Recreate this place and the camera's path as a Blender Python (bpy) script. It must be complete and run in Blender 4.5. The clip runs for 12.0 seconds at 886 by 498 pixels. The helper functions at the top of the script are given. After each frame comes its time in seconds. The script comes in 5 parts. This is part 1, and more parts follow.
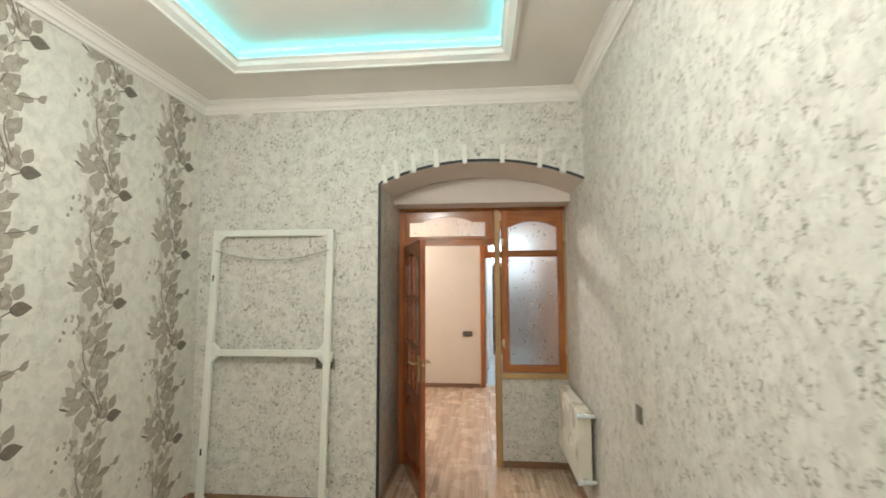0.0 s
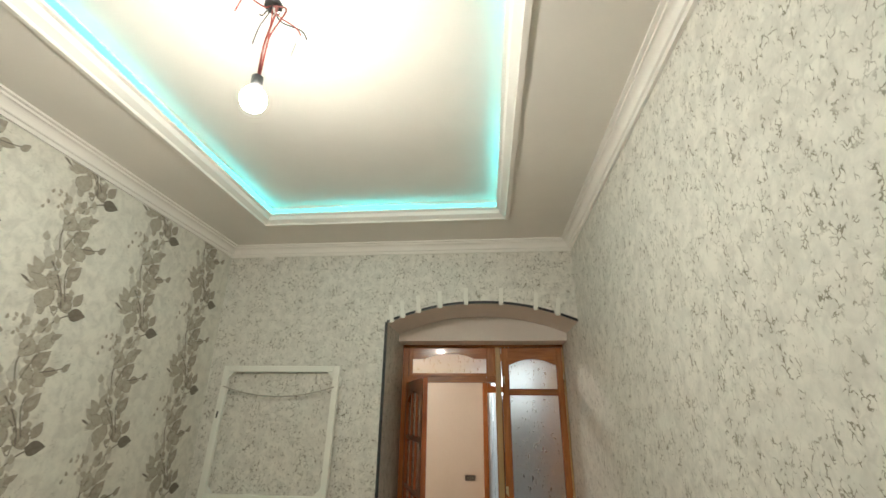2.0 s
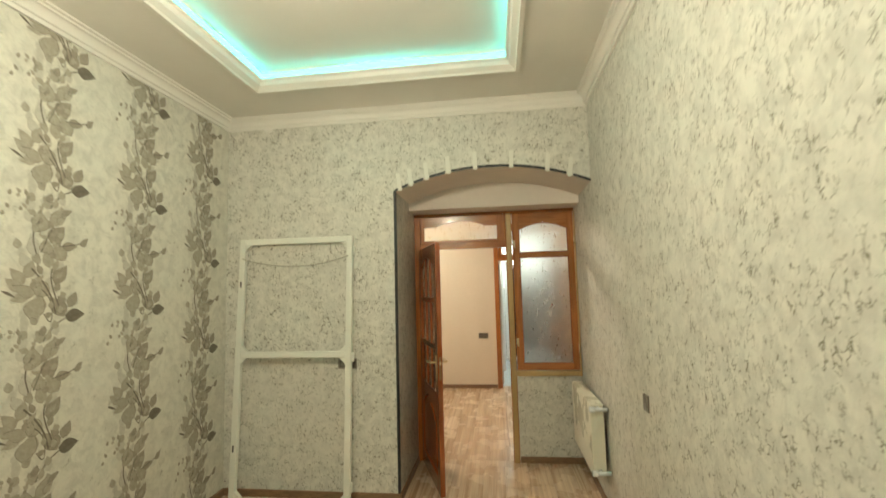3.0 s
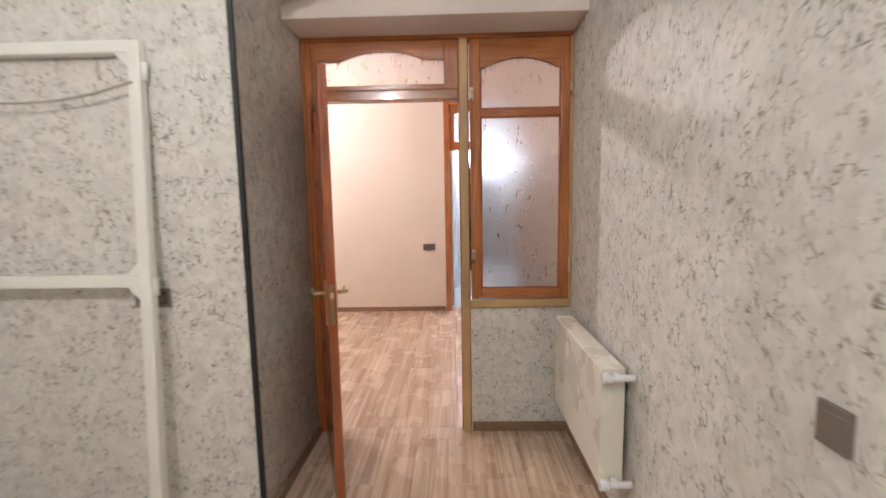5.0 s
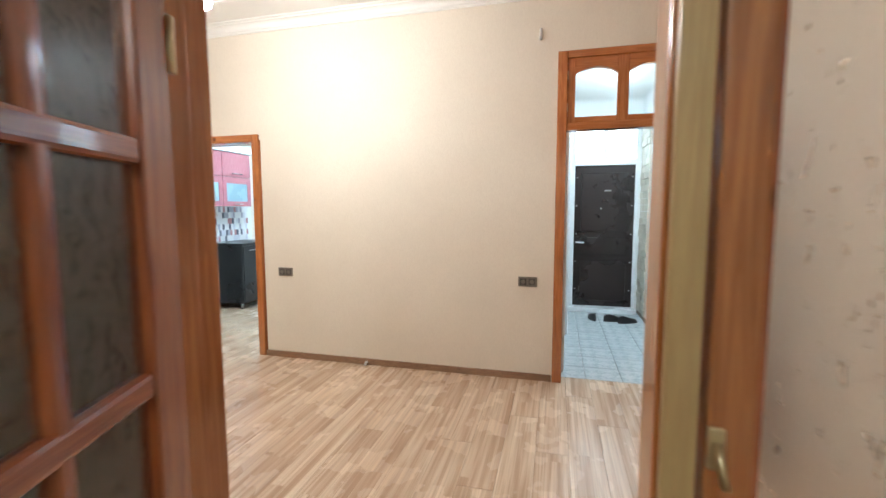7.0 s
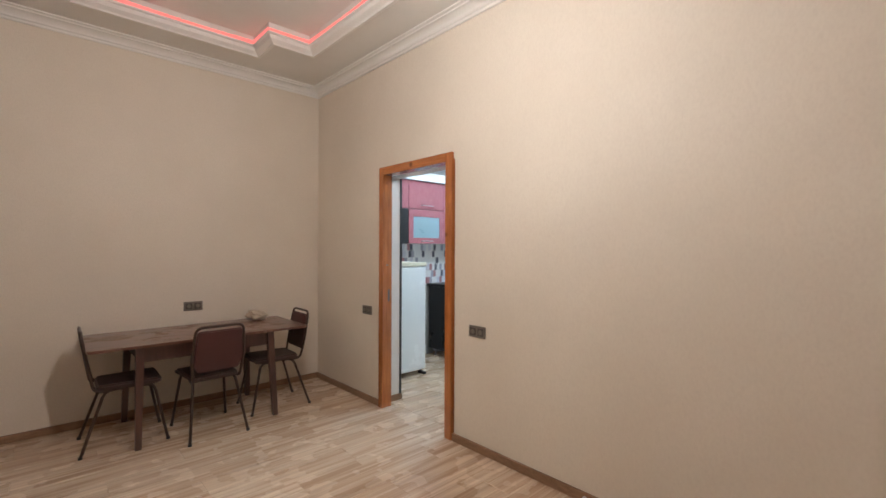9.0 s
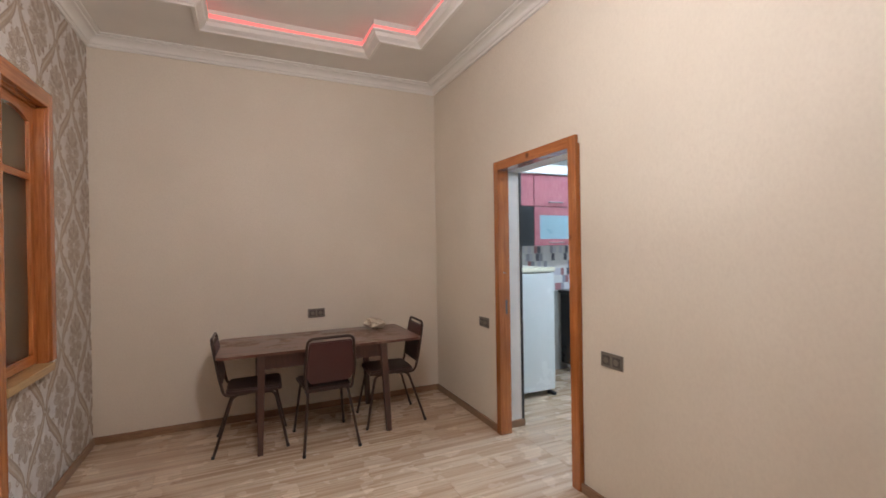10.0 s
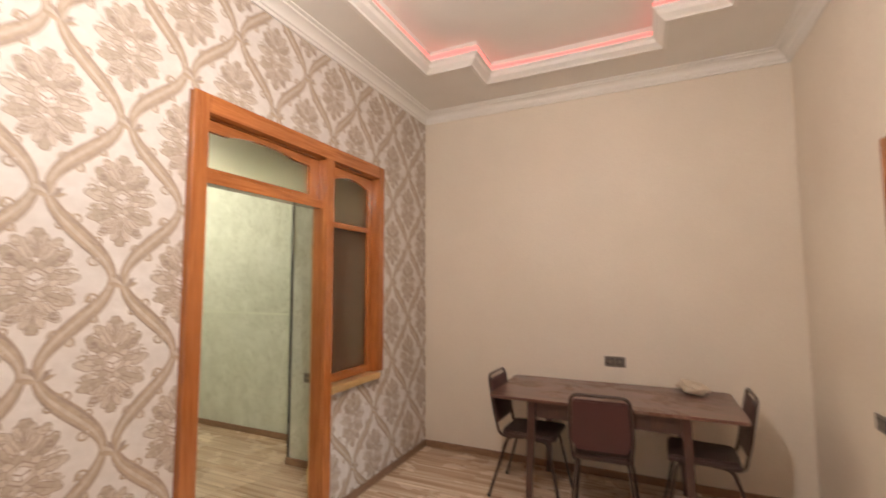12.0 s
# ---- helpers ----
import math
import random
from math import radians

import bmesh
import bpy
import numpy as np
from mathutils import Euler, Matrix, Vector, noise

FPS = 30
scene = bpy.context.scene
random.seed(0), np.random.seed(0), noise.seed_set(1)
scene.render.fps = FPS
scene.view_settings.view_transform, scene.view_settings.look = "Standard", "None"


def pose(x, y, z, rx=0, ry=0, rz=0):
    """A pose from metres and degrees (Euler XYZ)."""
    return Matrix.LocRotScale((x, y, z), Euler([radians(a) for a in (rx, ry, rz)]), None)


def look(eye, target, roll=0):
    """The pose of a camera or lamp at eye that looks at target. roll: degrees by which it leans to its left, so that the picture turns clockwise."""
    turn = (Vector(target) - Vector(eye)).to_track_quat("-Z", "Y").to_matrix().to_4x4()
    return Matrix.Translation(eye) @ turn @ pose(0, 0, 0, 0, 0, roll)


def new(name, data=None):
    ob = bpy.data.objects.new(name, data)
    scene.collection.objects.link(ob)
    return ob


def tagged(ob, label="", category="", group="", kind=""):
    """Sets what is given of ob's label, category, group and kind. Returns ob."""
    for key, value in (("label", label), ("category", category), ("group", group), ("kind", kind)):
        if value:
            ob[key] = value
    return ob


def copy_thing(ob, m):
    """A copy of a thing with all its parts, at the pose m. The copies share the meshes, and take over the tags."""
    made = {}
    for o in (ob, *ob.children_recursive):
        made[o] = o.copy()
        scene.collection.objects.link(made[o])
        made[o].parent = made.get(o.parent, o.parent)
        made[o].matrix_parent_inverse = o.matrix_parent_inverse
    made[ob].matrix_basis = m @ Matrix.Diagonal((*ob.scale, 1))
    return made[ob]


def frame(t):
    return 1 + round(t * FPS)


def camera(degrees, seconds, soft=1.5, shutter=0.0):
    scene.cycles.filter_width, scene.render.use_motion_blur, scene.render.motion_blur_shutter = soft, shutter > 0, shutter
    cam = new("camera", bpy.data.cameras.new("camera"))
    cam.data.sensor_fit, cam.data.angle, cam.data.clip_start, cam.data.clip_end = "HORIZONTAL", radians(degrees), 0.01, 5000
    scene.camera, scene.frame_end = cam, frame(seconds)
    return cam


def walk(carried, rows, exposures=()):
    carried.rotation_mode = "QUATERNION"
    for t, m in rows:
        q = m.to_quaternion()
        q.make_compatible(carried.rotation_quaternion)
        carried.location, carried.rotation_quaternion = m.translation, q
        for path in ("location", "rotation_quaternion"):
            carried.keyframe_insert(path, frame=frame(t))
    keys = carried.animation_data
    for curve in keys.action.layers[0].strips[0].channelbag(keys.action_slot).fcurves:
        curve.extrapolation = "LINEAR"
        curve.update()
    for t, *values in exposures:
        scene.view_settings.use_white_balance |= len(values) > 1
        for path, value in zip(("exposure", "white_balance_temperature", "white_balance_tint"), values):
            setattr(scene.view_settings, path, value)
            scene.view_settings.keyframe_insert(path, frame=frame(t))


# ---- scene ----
cam = camera(91.1, 12.0, shutter=0.4)
EXPOSURES = [     # seconds, stops, kelvin, tint
    (0.0, 0.07, 6350, 8), (0.5, -0.42, 6850, 4), (1.0, -0.55, 7700, -2), (1.5, -0.52, 7000, 6), (2.0, -0.53, 6700, 6), (2.5, -0.47, 7150, 2),
    (3.0, -0.15, 7900, -2), (3.5, 0.2, 6400, 12), (5.5, 0.15, 6250, 22), (6.0, 0.33, 6100, 18), (6.5, 0.13, 5750, 16), (7.0, -0.06, 5850, 2),
    (7.5, -0.29, 6900, 0), (9.5, -0.85, 6050, 10), (10.0, -0.82, 6050, 10), (10.5, -0.92, 6200, 14), (11.0, -0.29, 5850, 8), (11.5, -0.04, 5950, 10), (12.0, -0.36, 6700, 12)]
PATH = [
    (0, (0.674, -4.121, 1.677), (0.495, -2.135, 1.831), -0.2),
    (0.5, (0.677, -4.311, 1.7), (0.695, -2.32, 1.887), -1.0),
    (1, (0.693, -4.313, 1.703), (0.753, -2.326, 1.916), -0.5),
    (1.5, (0.725, -4.277, 1.739), (0.651, -2.363, 2.315), -0.0),
    (2, (0.699, -4.377, 1.738), (0.515, -2.517, 2.45), 0.7),
    (2.5, (0.66, -4.43, 1.714), (0.416, -2.501, 2.183), 1.0),
    (3, (0.698, -4.274, 1.65), (0.452, -2.297, 1.827), -1.5),
    (3.5, (0.724, -3.886, 1.573), (0.431, -1.908, 1.62), -2.0),
    (3.6, (0.719, -3.807, 1.573), (0.421, -1.829, 1.577), -1.6),
    (3.7, (0.711, -3.751, 1.565), (0.414, -1.773, 1.54), -1.5),
    (5.3, (0.754, -2.282, 1.443), (0.754, -0.297, 1.194), -0.7),
    (5.5, (0.754, -2.086, 1.479), (0.769, -0.102, 1.22), -0.5),
    (6, (0.768, -1.646, 1.458), (0.641, 0.338, 1.25), -0.2),
    (6.5, (0.727, -1.137, 1.459), (0.226, 0.79, 1.263), -0.3),
    (7, (0.643, -0.653, 1.45), (0.144, 1.275, 1.269), -0.1),
    (7.5, (0.541, -0.271, 1.389), (-0.24, 1.566, 1.259), -0.3),
    (7.7, (0.505, -0.149, 1.407), (-0.521, 1.567, 1.355), 0.2),
    (9.3, (0.148, 0.884, 1.451), (-1.437, 2.105, 1.435), -0.5),
    (9.5, (0.108, 0.96, 1.464), (-1.585, 2.024, 1.439), -1.1),
    (10, (-0.079, 1.172, 1.494), (-1.898, 2.003, 1.489), -0.9),
    (10.5, (-0.202, 1.386, 1.489), (-2.136, 1.895, 1.514), -1.2),
    (11, (-0.281, 1.632, 1.508), (-2.281, 1.606, 1.532), -0.9),
    (11.5, (-0.45, 1.84, 1.507), (-2.415, 1.47, 1.527), -0.5),
    (12, (-0.521, 2.023, 1.533), (-2.329, 1.183, 1.688), -0.2),
]
walk(cam, [(t, look(eye, target, roll)) for t, eye, target, roll in PATH],
     exposures=EXPOSURES)

# ---------------------------------------------------------------- world
world = bpy.data.worlds.new("world")
scene.world = world
world.use_nodes = True
sky = world.node_tree.nodes.new("ShaderNodeTexSky")
sky.sky_type, sky.sun_disc, sky.sun_elevation, sky.sun_rotation = "NISHITA", False, radians(35), radians(200)
wbg = world.node_tree.nodes["Background"]
wbg.inputs["Strength"].default_value = 0.1
world.node_tree.links.new(sky.outputs[0], wbg.inputs["Color"])

BULB_A, BULB_B, BULB_C = 88.0, 126.0, 76.0       # watts given off
TUBE_KITCHEN, LAMP_HALL = 215.0, 90.0
LED_A, LED_B = 7.0, 3.0                        # emission strengths
DAY_PANE = 8.8

# ---------------------------------------------------------------- plan
AX0, AX1, AY0, AY1 = -1.612, 1.449, -5.68, -0.797      # room with the marbled paper
BX0, BX1, BY0, BY1 = -4.301, 2.0, 0.075, 3.022         # living room
CX0, CX1, CY0 = -3.86, -1.76, -4.2                     # green room
NY = 3.27                                              # far face of the living room's north wall
CEIL_A, CEIL_B, CEIL_C, CEIL_K, CEIL_H = 3.16, 3.19, 3.1, 2.78, 2.95

# ---------------------------------------------------------------- materials


def nodes_of(name, rough=0.6, metal=0.0, colour=(0.8, 0.8, 0.8)):
    m = bpy.data.materials.new(name)
    m.use_nodes = True
    b = m.node_tree.nodes["Principled BSDF"]
    b.inputs["Base Color"].default_value = (*colour, 1)
    b.inputs["Roughness"].default_value = rough
    b.inputs["Metallic"].default_value = metal
    return m, m.node_tree, b


def add(nt, kind, **inputs):
    n = nt.nodes.new(kind)
    for key, value in inputs.items():
        n.inputs[key.replace("_", " ")].default_value = value
    return n


def coords(nt, scale=(1, 1, 1), rot=(0, 0, 0), space="Object"):
    tc = nt.nodes.new("ShaderNodeTexCoord")
    mp = nt.nodes.new("ShaderNodeMapping")
    mp.inputs["Scale"].default_value = scale
    mp.inputs["Rotation"].default_value = rot
    nt.links.new(tc.outputs[space], mp.inputs["Vector"])
    return mp.outputs[0]


def noise_tex(nt, vec, scale, detail=3.0, rough=0.55, distort=0.0):
    n = add(nt, "ShaderNodeTexNoise", Scale=scale, Detail=detail, Roughness=rough, Distortion=distort)
    nt.links.new(vec, n.inputs["Vector"])
    return n.outputs["Fac"]


def ramp(nt, fac, stops):
    r = nt.nodes.new("ShaderNodeValToRGB")
    e = r.color_ramp.elements
    while len(e) < len(stops):
        e.new(0.5)
    for k, (p, c) in zip(e, stops):
        k.position, k.color = p, (c, c, c, 1) if isinstance(c, (int, float)) else (*c, 1)
    nt.links.new(fac, r.inputs[0])
    return r.outputs[0]


def mix(nt, fac, a, b, mode="MIX"):
    n = nt.nodes.new("ShaderNodeMix")
    n.data_type, n.blend_type = "RGBA", mode
    for sock, v in ((n.inputs[0], fac), (n.inputs[6], a), (n.inputs[7], b)):
        if isinstance(v, bpy.types.NodeSocket):
            nt.links.new(v, sock)
        elif isinstance(v, (int, float)):
            sock.default_value = v
        else:
            sock.default_value = (*v, 1)
    return n.outputs[2]


def bump(nt, b, height, strength=0.2, dist=0.01):
    n = add(nt, "ShaderNodeBump", Strength=strength, Distance=dist)
    nt.links.new(height, n.inputs["Height"])
    nt.links.new(n.outputs[0], b.inputs["Normal"])


def plain(name, colour, rough=0.5, metal=0.0, grain=60.0, vary=0.12, relief=0.05):
    """A painted or moulded surface: two scales of faint variation and fine relief."""
    m, nt, b = nodes_of(name, rough, metal, colour)
    v = coords(nt)
    big, fine = noise_tex(nt, v, 2.3, 4), noise_tex(nt, v, grain, 3)
    c = mix(nt, ramp(nt, big, [(0.3, 0.0), (0.7, 1.0)]), tuple(k * (1 - vary) for k in colour), tuple(min(1, k * (1 + vary * 0.5)) for k in colour))
    c = mix(nt, ramp(nt, fine, [(0.35, 0.0), (0.75, 0.35)]), c, tuple(k * (1 - vary) for k in colour))
    nt.links.new(c, b.inputs["Base Color"])
    nt.links.new(ramp(nt, big, [(0.3, max(0.02, rough - 0.07)), (0.7, min(1, rough + 0.08))]), b.inputs["Roughness"])
    bump(nt, b, fine, relief, 0.004)
    return m


def marbled_paper(name, pale, dense):
    """Marbled vinyl paper: cloudy ground with short dark squiggles in clumps."""
    m, nt, b = nodes_of(name, 0.62)
    v = coords(nt)
    cloud = noise_tex(nt, v, 15, 4, 0.6, 0.6)
    base = mix(nt, ramp(nt, cloud, [(0.36, 0.0), (0.60, 1.0)]), tuple(k * 0.80 for k in pale), pale)
    wide = noise_tex(nt, v, 1.1, 2)
    base = mix(nt, ramp(nt, wide, [(0.35, 0.0), (0.7, 0.3)]), base, tuple(k * 0.9 for k in pale))
    # broken veins: the seams of a warped cell pattern, kept in clumps only
    warp = add(nt, "ShaderNodeTexNoise", Scale=30.0, Detail=3.0)
    nt.links.new(v, warp.inputs["Vector"])
    move = nt.nodes.new("ShaderNodeVectorMath")
    move.operation = "MULTIPLY_ADD"
    nt.links.new(warp.outputs["Color"], move.inputs[0])
    move.inputs[1].default_value = (0.045, 0.045, 0.045)
    tall = coords(nt, (1.0, 1.0, 0.72))
    nt.links.new(tall, move.inputs[2])
    cells = add(nt, "ShaderNodeTexVoronoi", Scale=40.0)
    cells.feature = "DISTANCE_TO_EDGE"
    nt.links.new(move.outputs[0], cells.inputs["Vector"])
    clump, gap = noise_tex(nt, v, 9, 3, 0.6, 0.4), noise_tex(nt, tall, 48, 2, 0.5)
    line = ramp(nt, cells.outputs["Distance"], [(0.03, 1.0), (0.08, 0.0)])
    keep = mix(nt, 1.0, ramp(nt, clump, [(0.42 - dense, 0.15), (0.60 - dense, 1.0)]), ramp(nt, gap, [(0.505, 0.0), (0.575, 1.0)]), "MULTIPLY")
    mask = mix(nt, 1.0, line, keep, "MULTIPLY")
    soft = ramp(nt, cells.outputs["Distance"], [(0.05, 0.45), (0.28, 0.0)])
    c = mix(nt, mix(nt, 1.0, soft, ramp(nt, clump, [(0.46 - dense, 0.0), (0.66 - dense, 1.0)]), "MULTIPLY"), base, tuple(k * 0.68 for k in pale))
    c = mix(nt, mask, c, (0.23, 0.21, 0.16))
    nt.links.new(c, b.inputs["Base Color"])
    bump(nt, b, mix(nt, 0.5, cells.outputs["Distance"], cloud), 0.3, 0.005)
    return m


def beige_paper():
    m, nt, b = nodes_of("beige_wallpaper", 0.62)
    v = coords(nt)
    fine = noise_tex(nt, coords(nt, (1, 1, 0.35)), 160, 3, 0.6)
    big = noise_tex(nt, v, 1.4, 3)
    c = mix(nt, ramp(nt, big, [(0.3, 0.0), (0.7, 1.0)]), (0.735, 0.66, 0.555), (0.79, 0.715, 0.61))
    c = mix(nt, ramp(nt, fine, [(0.4, 0.0), (0.75, 0.5)]), c, (0.66, 0.58, 0.485))
    nt.links.new(c, b.inputs["Base Color"])
    bump(nt, b, fine, 0.22, 0.003)
    return m


def damask_ground():
    m, nt, b = nodes_of("damask_ground", 0.6)
    v = coords(nt)
    c = mix(nt, ramp(nt, noise_tex(nt, v, 18, 5, 0.65), [(0.35, 0.0), (0.7, 1.0)]), (0.655, 0.61, 0.57), (0.745, 0.71, 0.675))
    nt.links.new(c, b.inputs["Base Color"])
    bump(nt, b, noise_tex(nt, v, 140, 3), 0.15, 0.003)
    return m


def print_ink(name, dark, light, scale=40):
    m, nt, b = nodes_of(name, 0.55)
    f = noise_tex(nt, coords(nt), scale, 4, 0.65)
    nt.links.new(mix(nt, ramp(nt, f, [(0.35, 0.0), (0.7, 1.0)]), dark, light), b.inputs["Base Color"])
    bump(nt, b, f, 0.2, 0.003)
    return m


def green_paper():
    m, nt, b = nodes_of("green_wallpaper", 0.68)
    v = coords(nt)
    c = mix(nt, ramp(nt, noise_tex(nt, v, 5, 5, 0.65), [(0.35, 0.0), (0.7, 1.0)]), (0.54, 0.57, 0.48), (0.66, 0.69, 0.60))
    vein = noise_tex(nt, coords(nt, (1, 1.2, 0.4), (0.3, 0, 0)), 9, 6, 0.7, 2.2)
    c = mix(nt, ramp(nt, vein, [(0.484, 0.0), (0.5, 0.9), (0.516, 0.0)]), c, (0.25, 0.26, 0.17))
    nt.links.new(c, b.inputs["Base Color"])
    bump(nt, b, vein, 0.15, 0.004)
    return m


def pine(name, scale, dark=(0.33, 0.100, 0.026), light=(0.56, 0.205, 0.060), rough=0.22):
    """Varnished pine; scale is small along the grain."""
    m, nt, b = nodes_of(name, rough)
    info = nt.nodes.new("ShaderNodeObjectInfo")
    tc = nt.nodes.new("ShaderNodeTexCoord")
    off = add(nt, "ShaderNodeVectorMath")
    off.operation = "MULTIPLY_ADD"
    nt.links.new(info.outputs["Random"], off.inputs[0])
    off.inputs[1].default_value = (7, 5, 9)
    nt.links.new(tc.outputs["Object"], off.inputs[2])
    mp = nt.nodes.new("ShaderNodeMapping")
    mp.inputs["Scale"].default_value = scale
    nt.links.new(off.outputs[0], mp.inputs["Vector"])
    grain = noise_tex(nt, mp.outputs[0], 5, 6, 0.62, 1.2)
    wide = noise_tex(nt, off.outputs[0], 2.2, 2)
    c = mix(nt, ramp(nt, grain, [(0.33, 0.0), (0.66, 1.0)]), dark, light)
    c = mix(nt, ramp(nt, wide, [(0.35, 0.0), (0.7, 0.45)]), c, tuple(k * 0.72 for k in dark))
    knot = add(nt, "ShaderNodeTexVoronoi", Scale=3.1)
    nt.links.new(off.outputs[0], knot.inputs["Vector"])
    c = mix(nt, ramp(nt, knot.outputs["Distance"], [(0.04, 0.85), (0.085, 0.0)]), c, (0.10, 0.03, 0.01))
    nt.links.new(c, b.inputs["Base Color"])
    b.inputs["Coat Weight"].default_value = 0.45
    b.inputs["Coat Roughness"].default_value = 0.06
    bump(nt, b, grain, 0.12, 0.003)
    return m


def laminate():
    m, nt, b = nodes_of("laminate", 0.32)
    info = nt.nodes.new("ShaderNodeObjectInfo")
    tc = nt.nodes.new("ShaderNodeTexCoord")
    off = nt.nodes.new("ShaderNodeVectorMath")
    off.operation = "MULTIPLY_ADD"
    nt.links.new(info.outputs["Random"], off.inputs[0])
    off.inputs[1].default_value = (1.95, 13.7, 3.0)
    nt.links.new(tc.outputs["Object"], off.inputs[2])
    turn = nt.nodes.new("ShaderNodeMapping")
    turn.inputs["Rotation"].default_value = (0, 0, radians(90))
    nt.links.new(off.outputs[0], turn.inputs["Vector"])
    strip = add(nt, "ShaderNodeTexBrick", Color1=(0.65, 0.50, 0.36, 1), Color2=(0.57, 0.425, 0.30, 1), Scale=1.0,
                Mortar_Size=0.0, Brick_Width=1.29, Row_Height=0.0975, Bias=0.0)
    strip.offset, strip.offset_frequency = 0.37, 2
    nt.links.new(turn.outputs[0], strip.inputs["Vector"])

    def streak(across, along, detail, distort):
        st = nt.nodes.new("ShaderNodeMapping")
        st.inputs["Scale"].default_value = (across, along, 1)
        nt.links.new(off.outputs[0], st.inputs["Vector"])
        shift = add(nt, "ShaderNodeVectorMath")          # each strip has its own figure
        shift.operation = "MULTIPLY_ADD"
        nt.links.new(strip.outputs["Color"], shift.inputs[0])
        shift.inputs[1].default_value = (131, 147, 0)
        nt.links.new(st.outputs[0], shift.inputs[2])
        return noise_tex(nt, shift.outputs[0], 1.0, detail, 0.55, distort)

    broad, grain = streak(17, 0.55, 3, 0.4), streak(95, 1.6, 4, 0.6)
    c = mix(nt, ramp(nt, broad, [(0.36, 0.85), (0.52, 0.0)]), strip.outputs["Color"], (0.385, 0.255, 0.165))
    c = mix(nt, ramp(nt, broad, [(0.52, 0.0), (0.66, 0.8)]), c, (0.79, 0.66, 0.515))
    c = mix(nt, ramp(nt, grain, [(0.36, 0.45), (0.55, 0.0)]), c, (0.33, 0.21, 0.13))
    nt.links.new(c, b.inputs["Base Color"])
    nt.links.new(ramp(nt, noise_tex(nt, off.outputs[0], 3, 3), [(0.3, 0.2), (0.7, 0.32)]), b.inputs["Roughness"])
    bump(nt, b, grain, 0.05, 0.002)
    return m


def leaf_glass(name, tint, rough=0.5, relief=0.5):
    """Figured glass with small pressed leaves."""
    m, nt, b = nodes_of(name, 0.16, 0.0, tint)
    b.inputs["Transmission Weight"].default_value = 1.0
    b.inputs["IOR"].default_value = 1.25
    v = coords(nt, (1, 1, 0.38), (0, radians(35), 0))
    f = noise_tex(nt, v, 58, 2, 0.5, 0.8)
    soft = noise_tex(nt, coords(nt), 14, 2)
    leaf = ramp(nt, f, [(0.585, 0.0), (0.64, 1.0)])
    nt.links.new(ramp(nt, leaf, [(0.0, rough), (1.0, 0.16 if relief > 0.3 else rough)]), b.inputs["Roughness"])
    bump(nt, b, mix(nt, 0.35, leaf, soft), relief, 0.006)
    return m


def clear_glass(name, tint=(0.9, 0.95, 0.95), rough=0.25):
    m, nt, b = nodes_of(name, rough, 0.0, tint)
    b.inputs["Transmission Weight"].default_value = 1.0
    b.inputs["IOR"].default_value = 1.2
    bump(nt, b, noise_tex(nt, coords(nt), 25, 3), 0.15, 0.004)
    return m


def glow(name, colour, strength):
    m = bpy.data.materials.new(name)
    m.use_nodes = True
    nt = m.node_tree
    nt.nodes.clear()
    e = add(nt, "ShaderNodeEmission", Color=(*colour, 1), Strength=strength)
    o = nt.nodes.new("ShaderNodeOutputMaterial")
    nt.links.new(e.outputs[0], o.inputs["Surface"])
    return m


def floor_tile():
    m, nt, b = nodes_of("hall_tile", 0.25)
    info = nt.nodes.new("ShaderNodeObjectInfo")
    v = coords(nt, (1, 1, 1), (0, 0, radians(45)))
    f = noise_tex(nt, v, 22, 4, 0.6, 1.5)
    ch = add(nt, "ShaderNodeTexChecker", Scale=11.0)
    nt.links.new(v, ch.inputs["Vector"])
    c = mix(nt, ch.outputs["Fac"], (0.55, 0.60, 0.62), (0.40, 0.46, 0.49))
    c = mix(nt, ramp(nt, f, [(0.45, 0.0), (0.6, 0.7)]), c, (0.68, 0.72, 0.73))
    c = mix(nt, ramp(nt, info.outputs["Random"], [(0.0, 0.0), (1.0, 0.2)]), c, (0.36, 0.41, 0.44))
    nt.links.new(c, b.inputs["Base Color"])
    return m


def mosaic():
    m, nt, b = nodes_of("mosaic_tile", 0.15)
    info = nt.nodes.new("ShaderNodeObjectInfo")
    r = nt.nodes.new("ShaderNodeValToRGB")
    r.color_ramp.interpolation = "CONSTANT"
    e = r.color_ramp.elements
    while len(e) < 5:
        e.new(0.5)
    for k, (p, c) in zip(e, [(0.0, (0.80, 0.80, 0.82)), (0.50, (0.09, 0.09, 0.13)), (0.62, (0.43, 0.20, 0.22)), (0.72, (0.38, 0.38, 0.46)), (0.86, (0.66, 0.66, 0.74))]):
        k.position, k.color = p, (*c, 1)
    nt.links.new(info.outputs["Random"], r.inputs[0])
    c = mix(nt, ramp(nt, noise_tex(nt, coords(nt), 60, 3), [(0.4, 0.0), (0.7, 0.25)]), r.outputs[0], (0.5, 0.5, 0.5))
    nt.links.new(c, b.inputs["Base Color"])
    return m


def pink_gloss():
    m, nt, b = nodes_of("pink_gloss", 0.12)
    g = noise_tex(nt, coords(nt, (1, 14, 1)), 9, 5, 0.65)
    nt.links.new(mix(nt, ramp(nt, g, [(0.35, 0.0), (0.65, 1.0)]), (0.33, 0.095, 0.12), (0.47, 0.19, 0.215)), b.inputs["Base Color"])
    return m


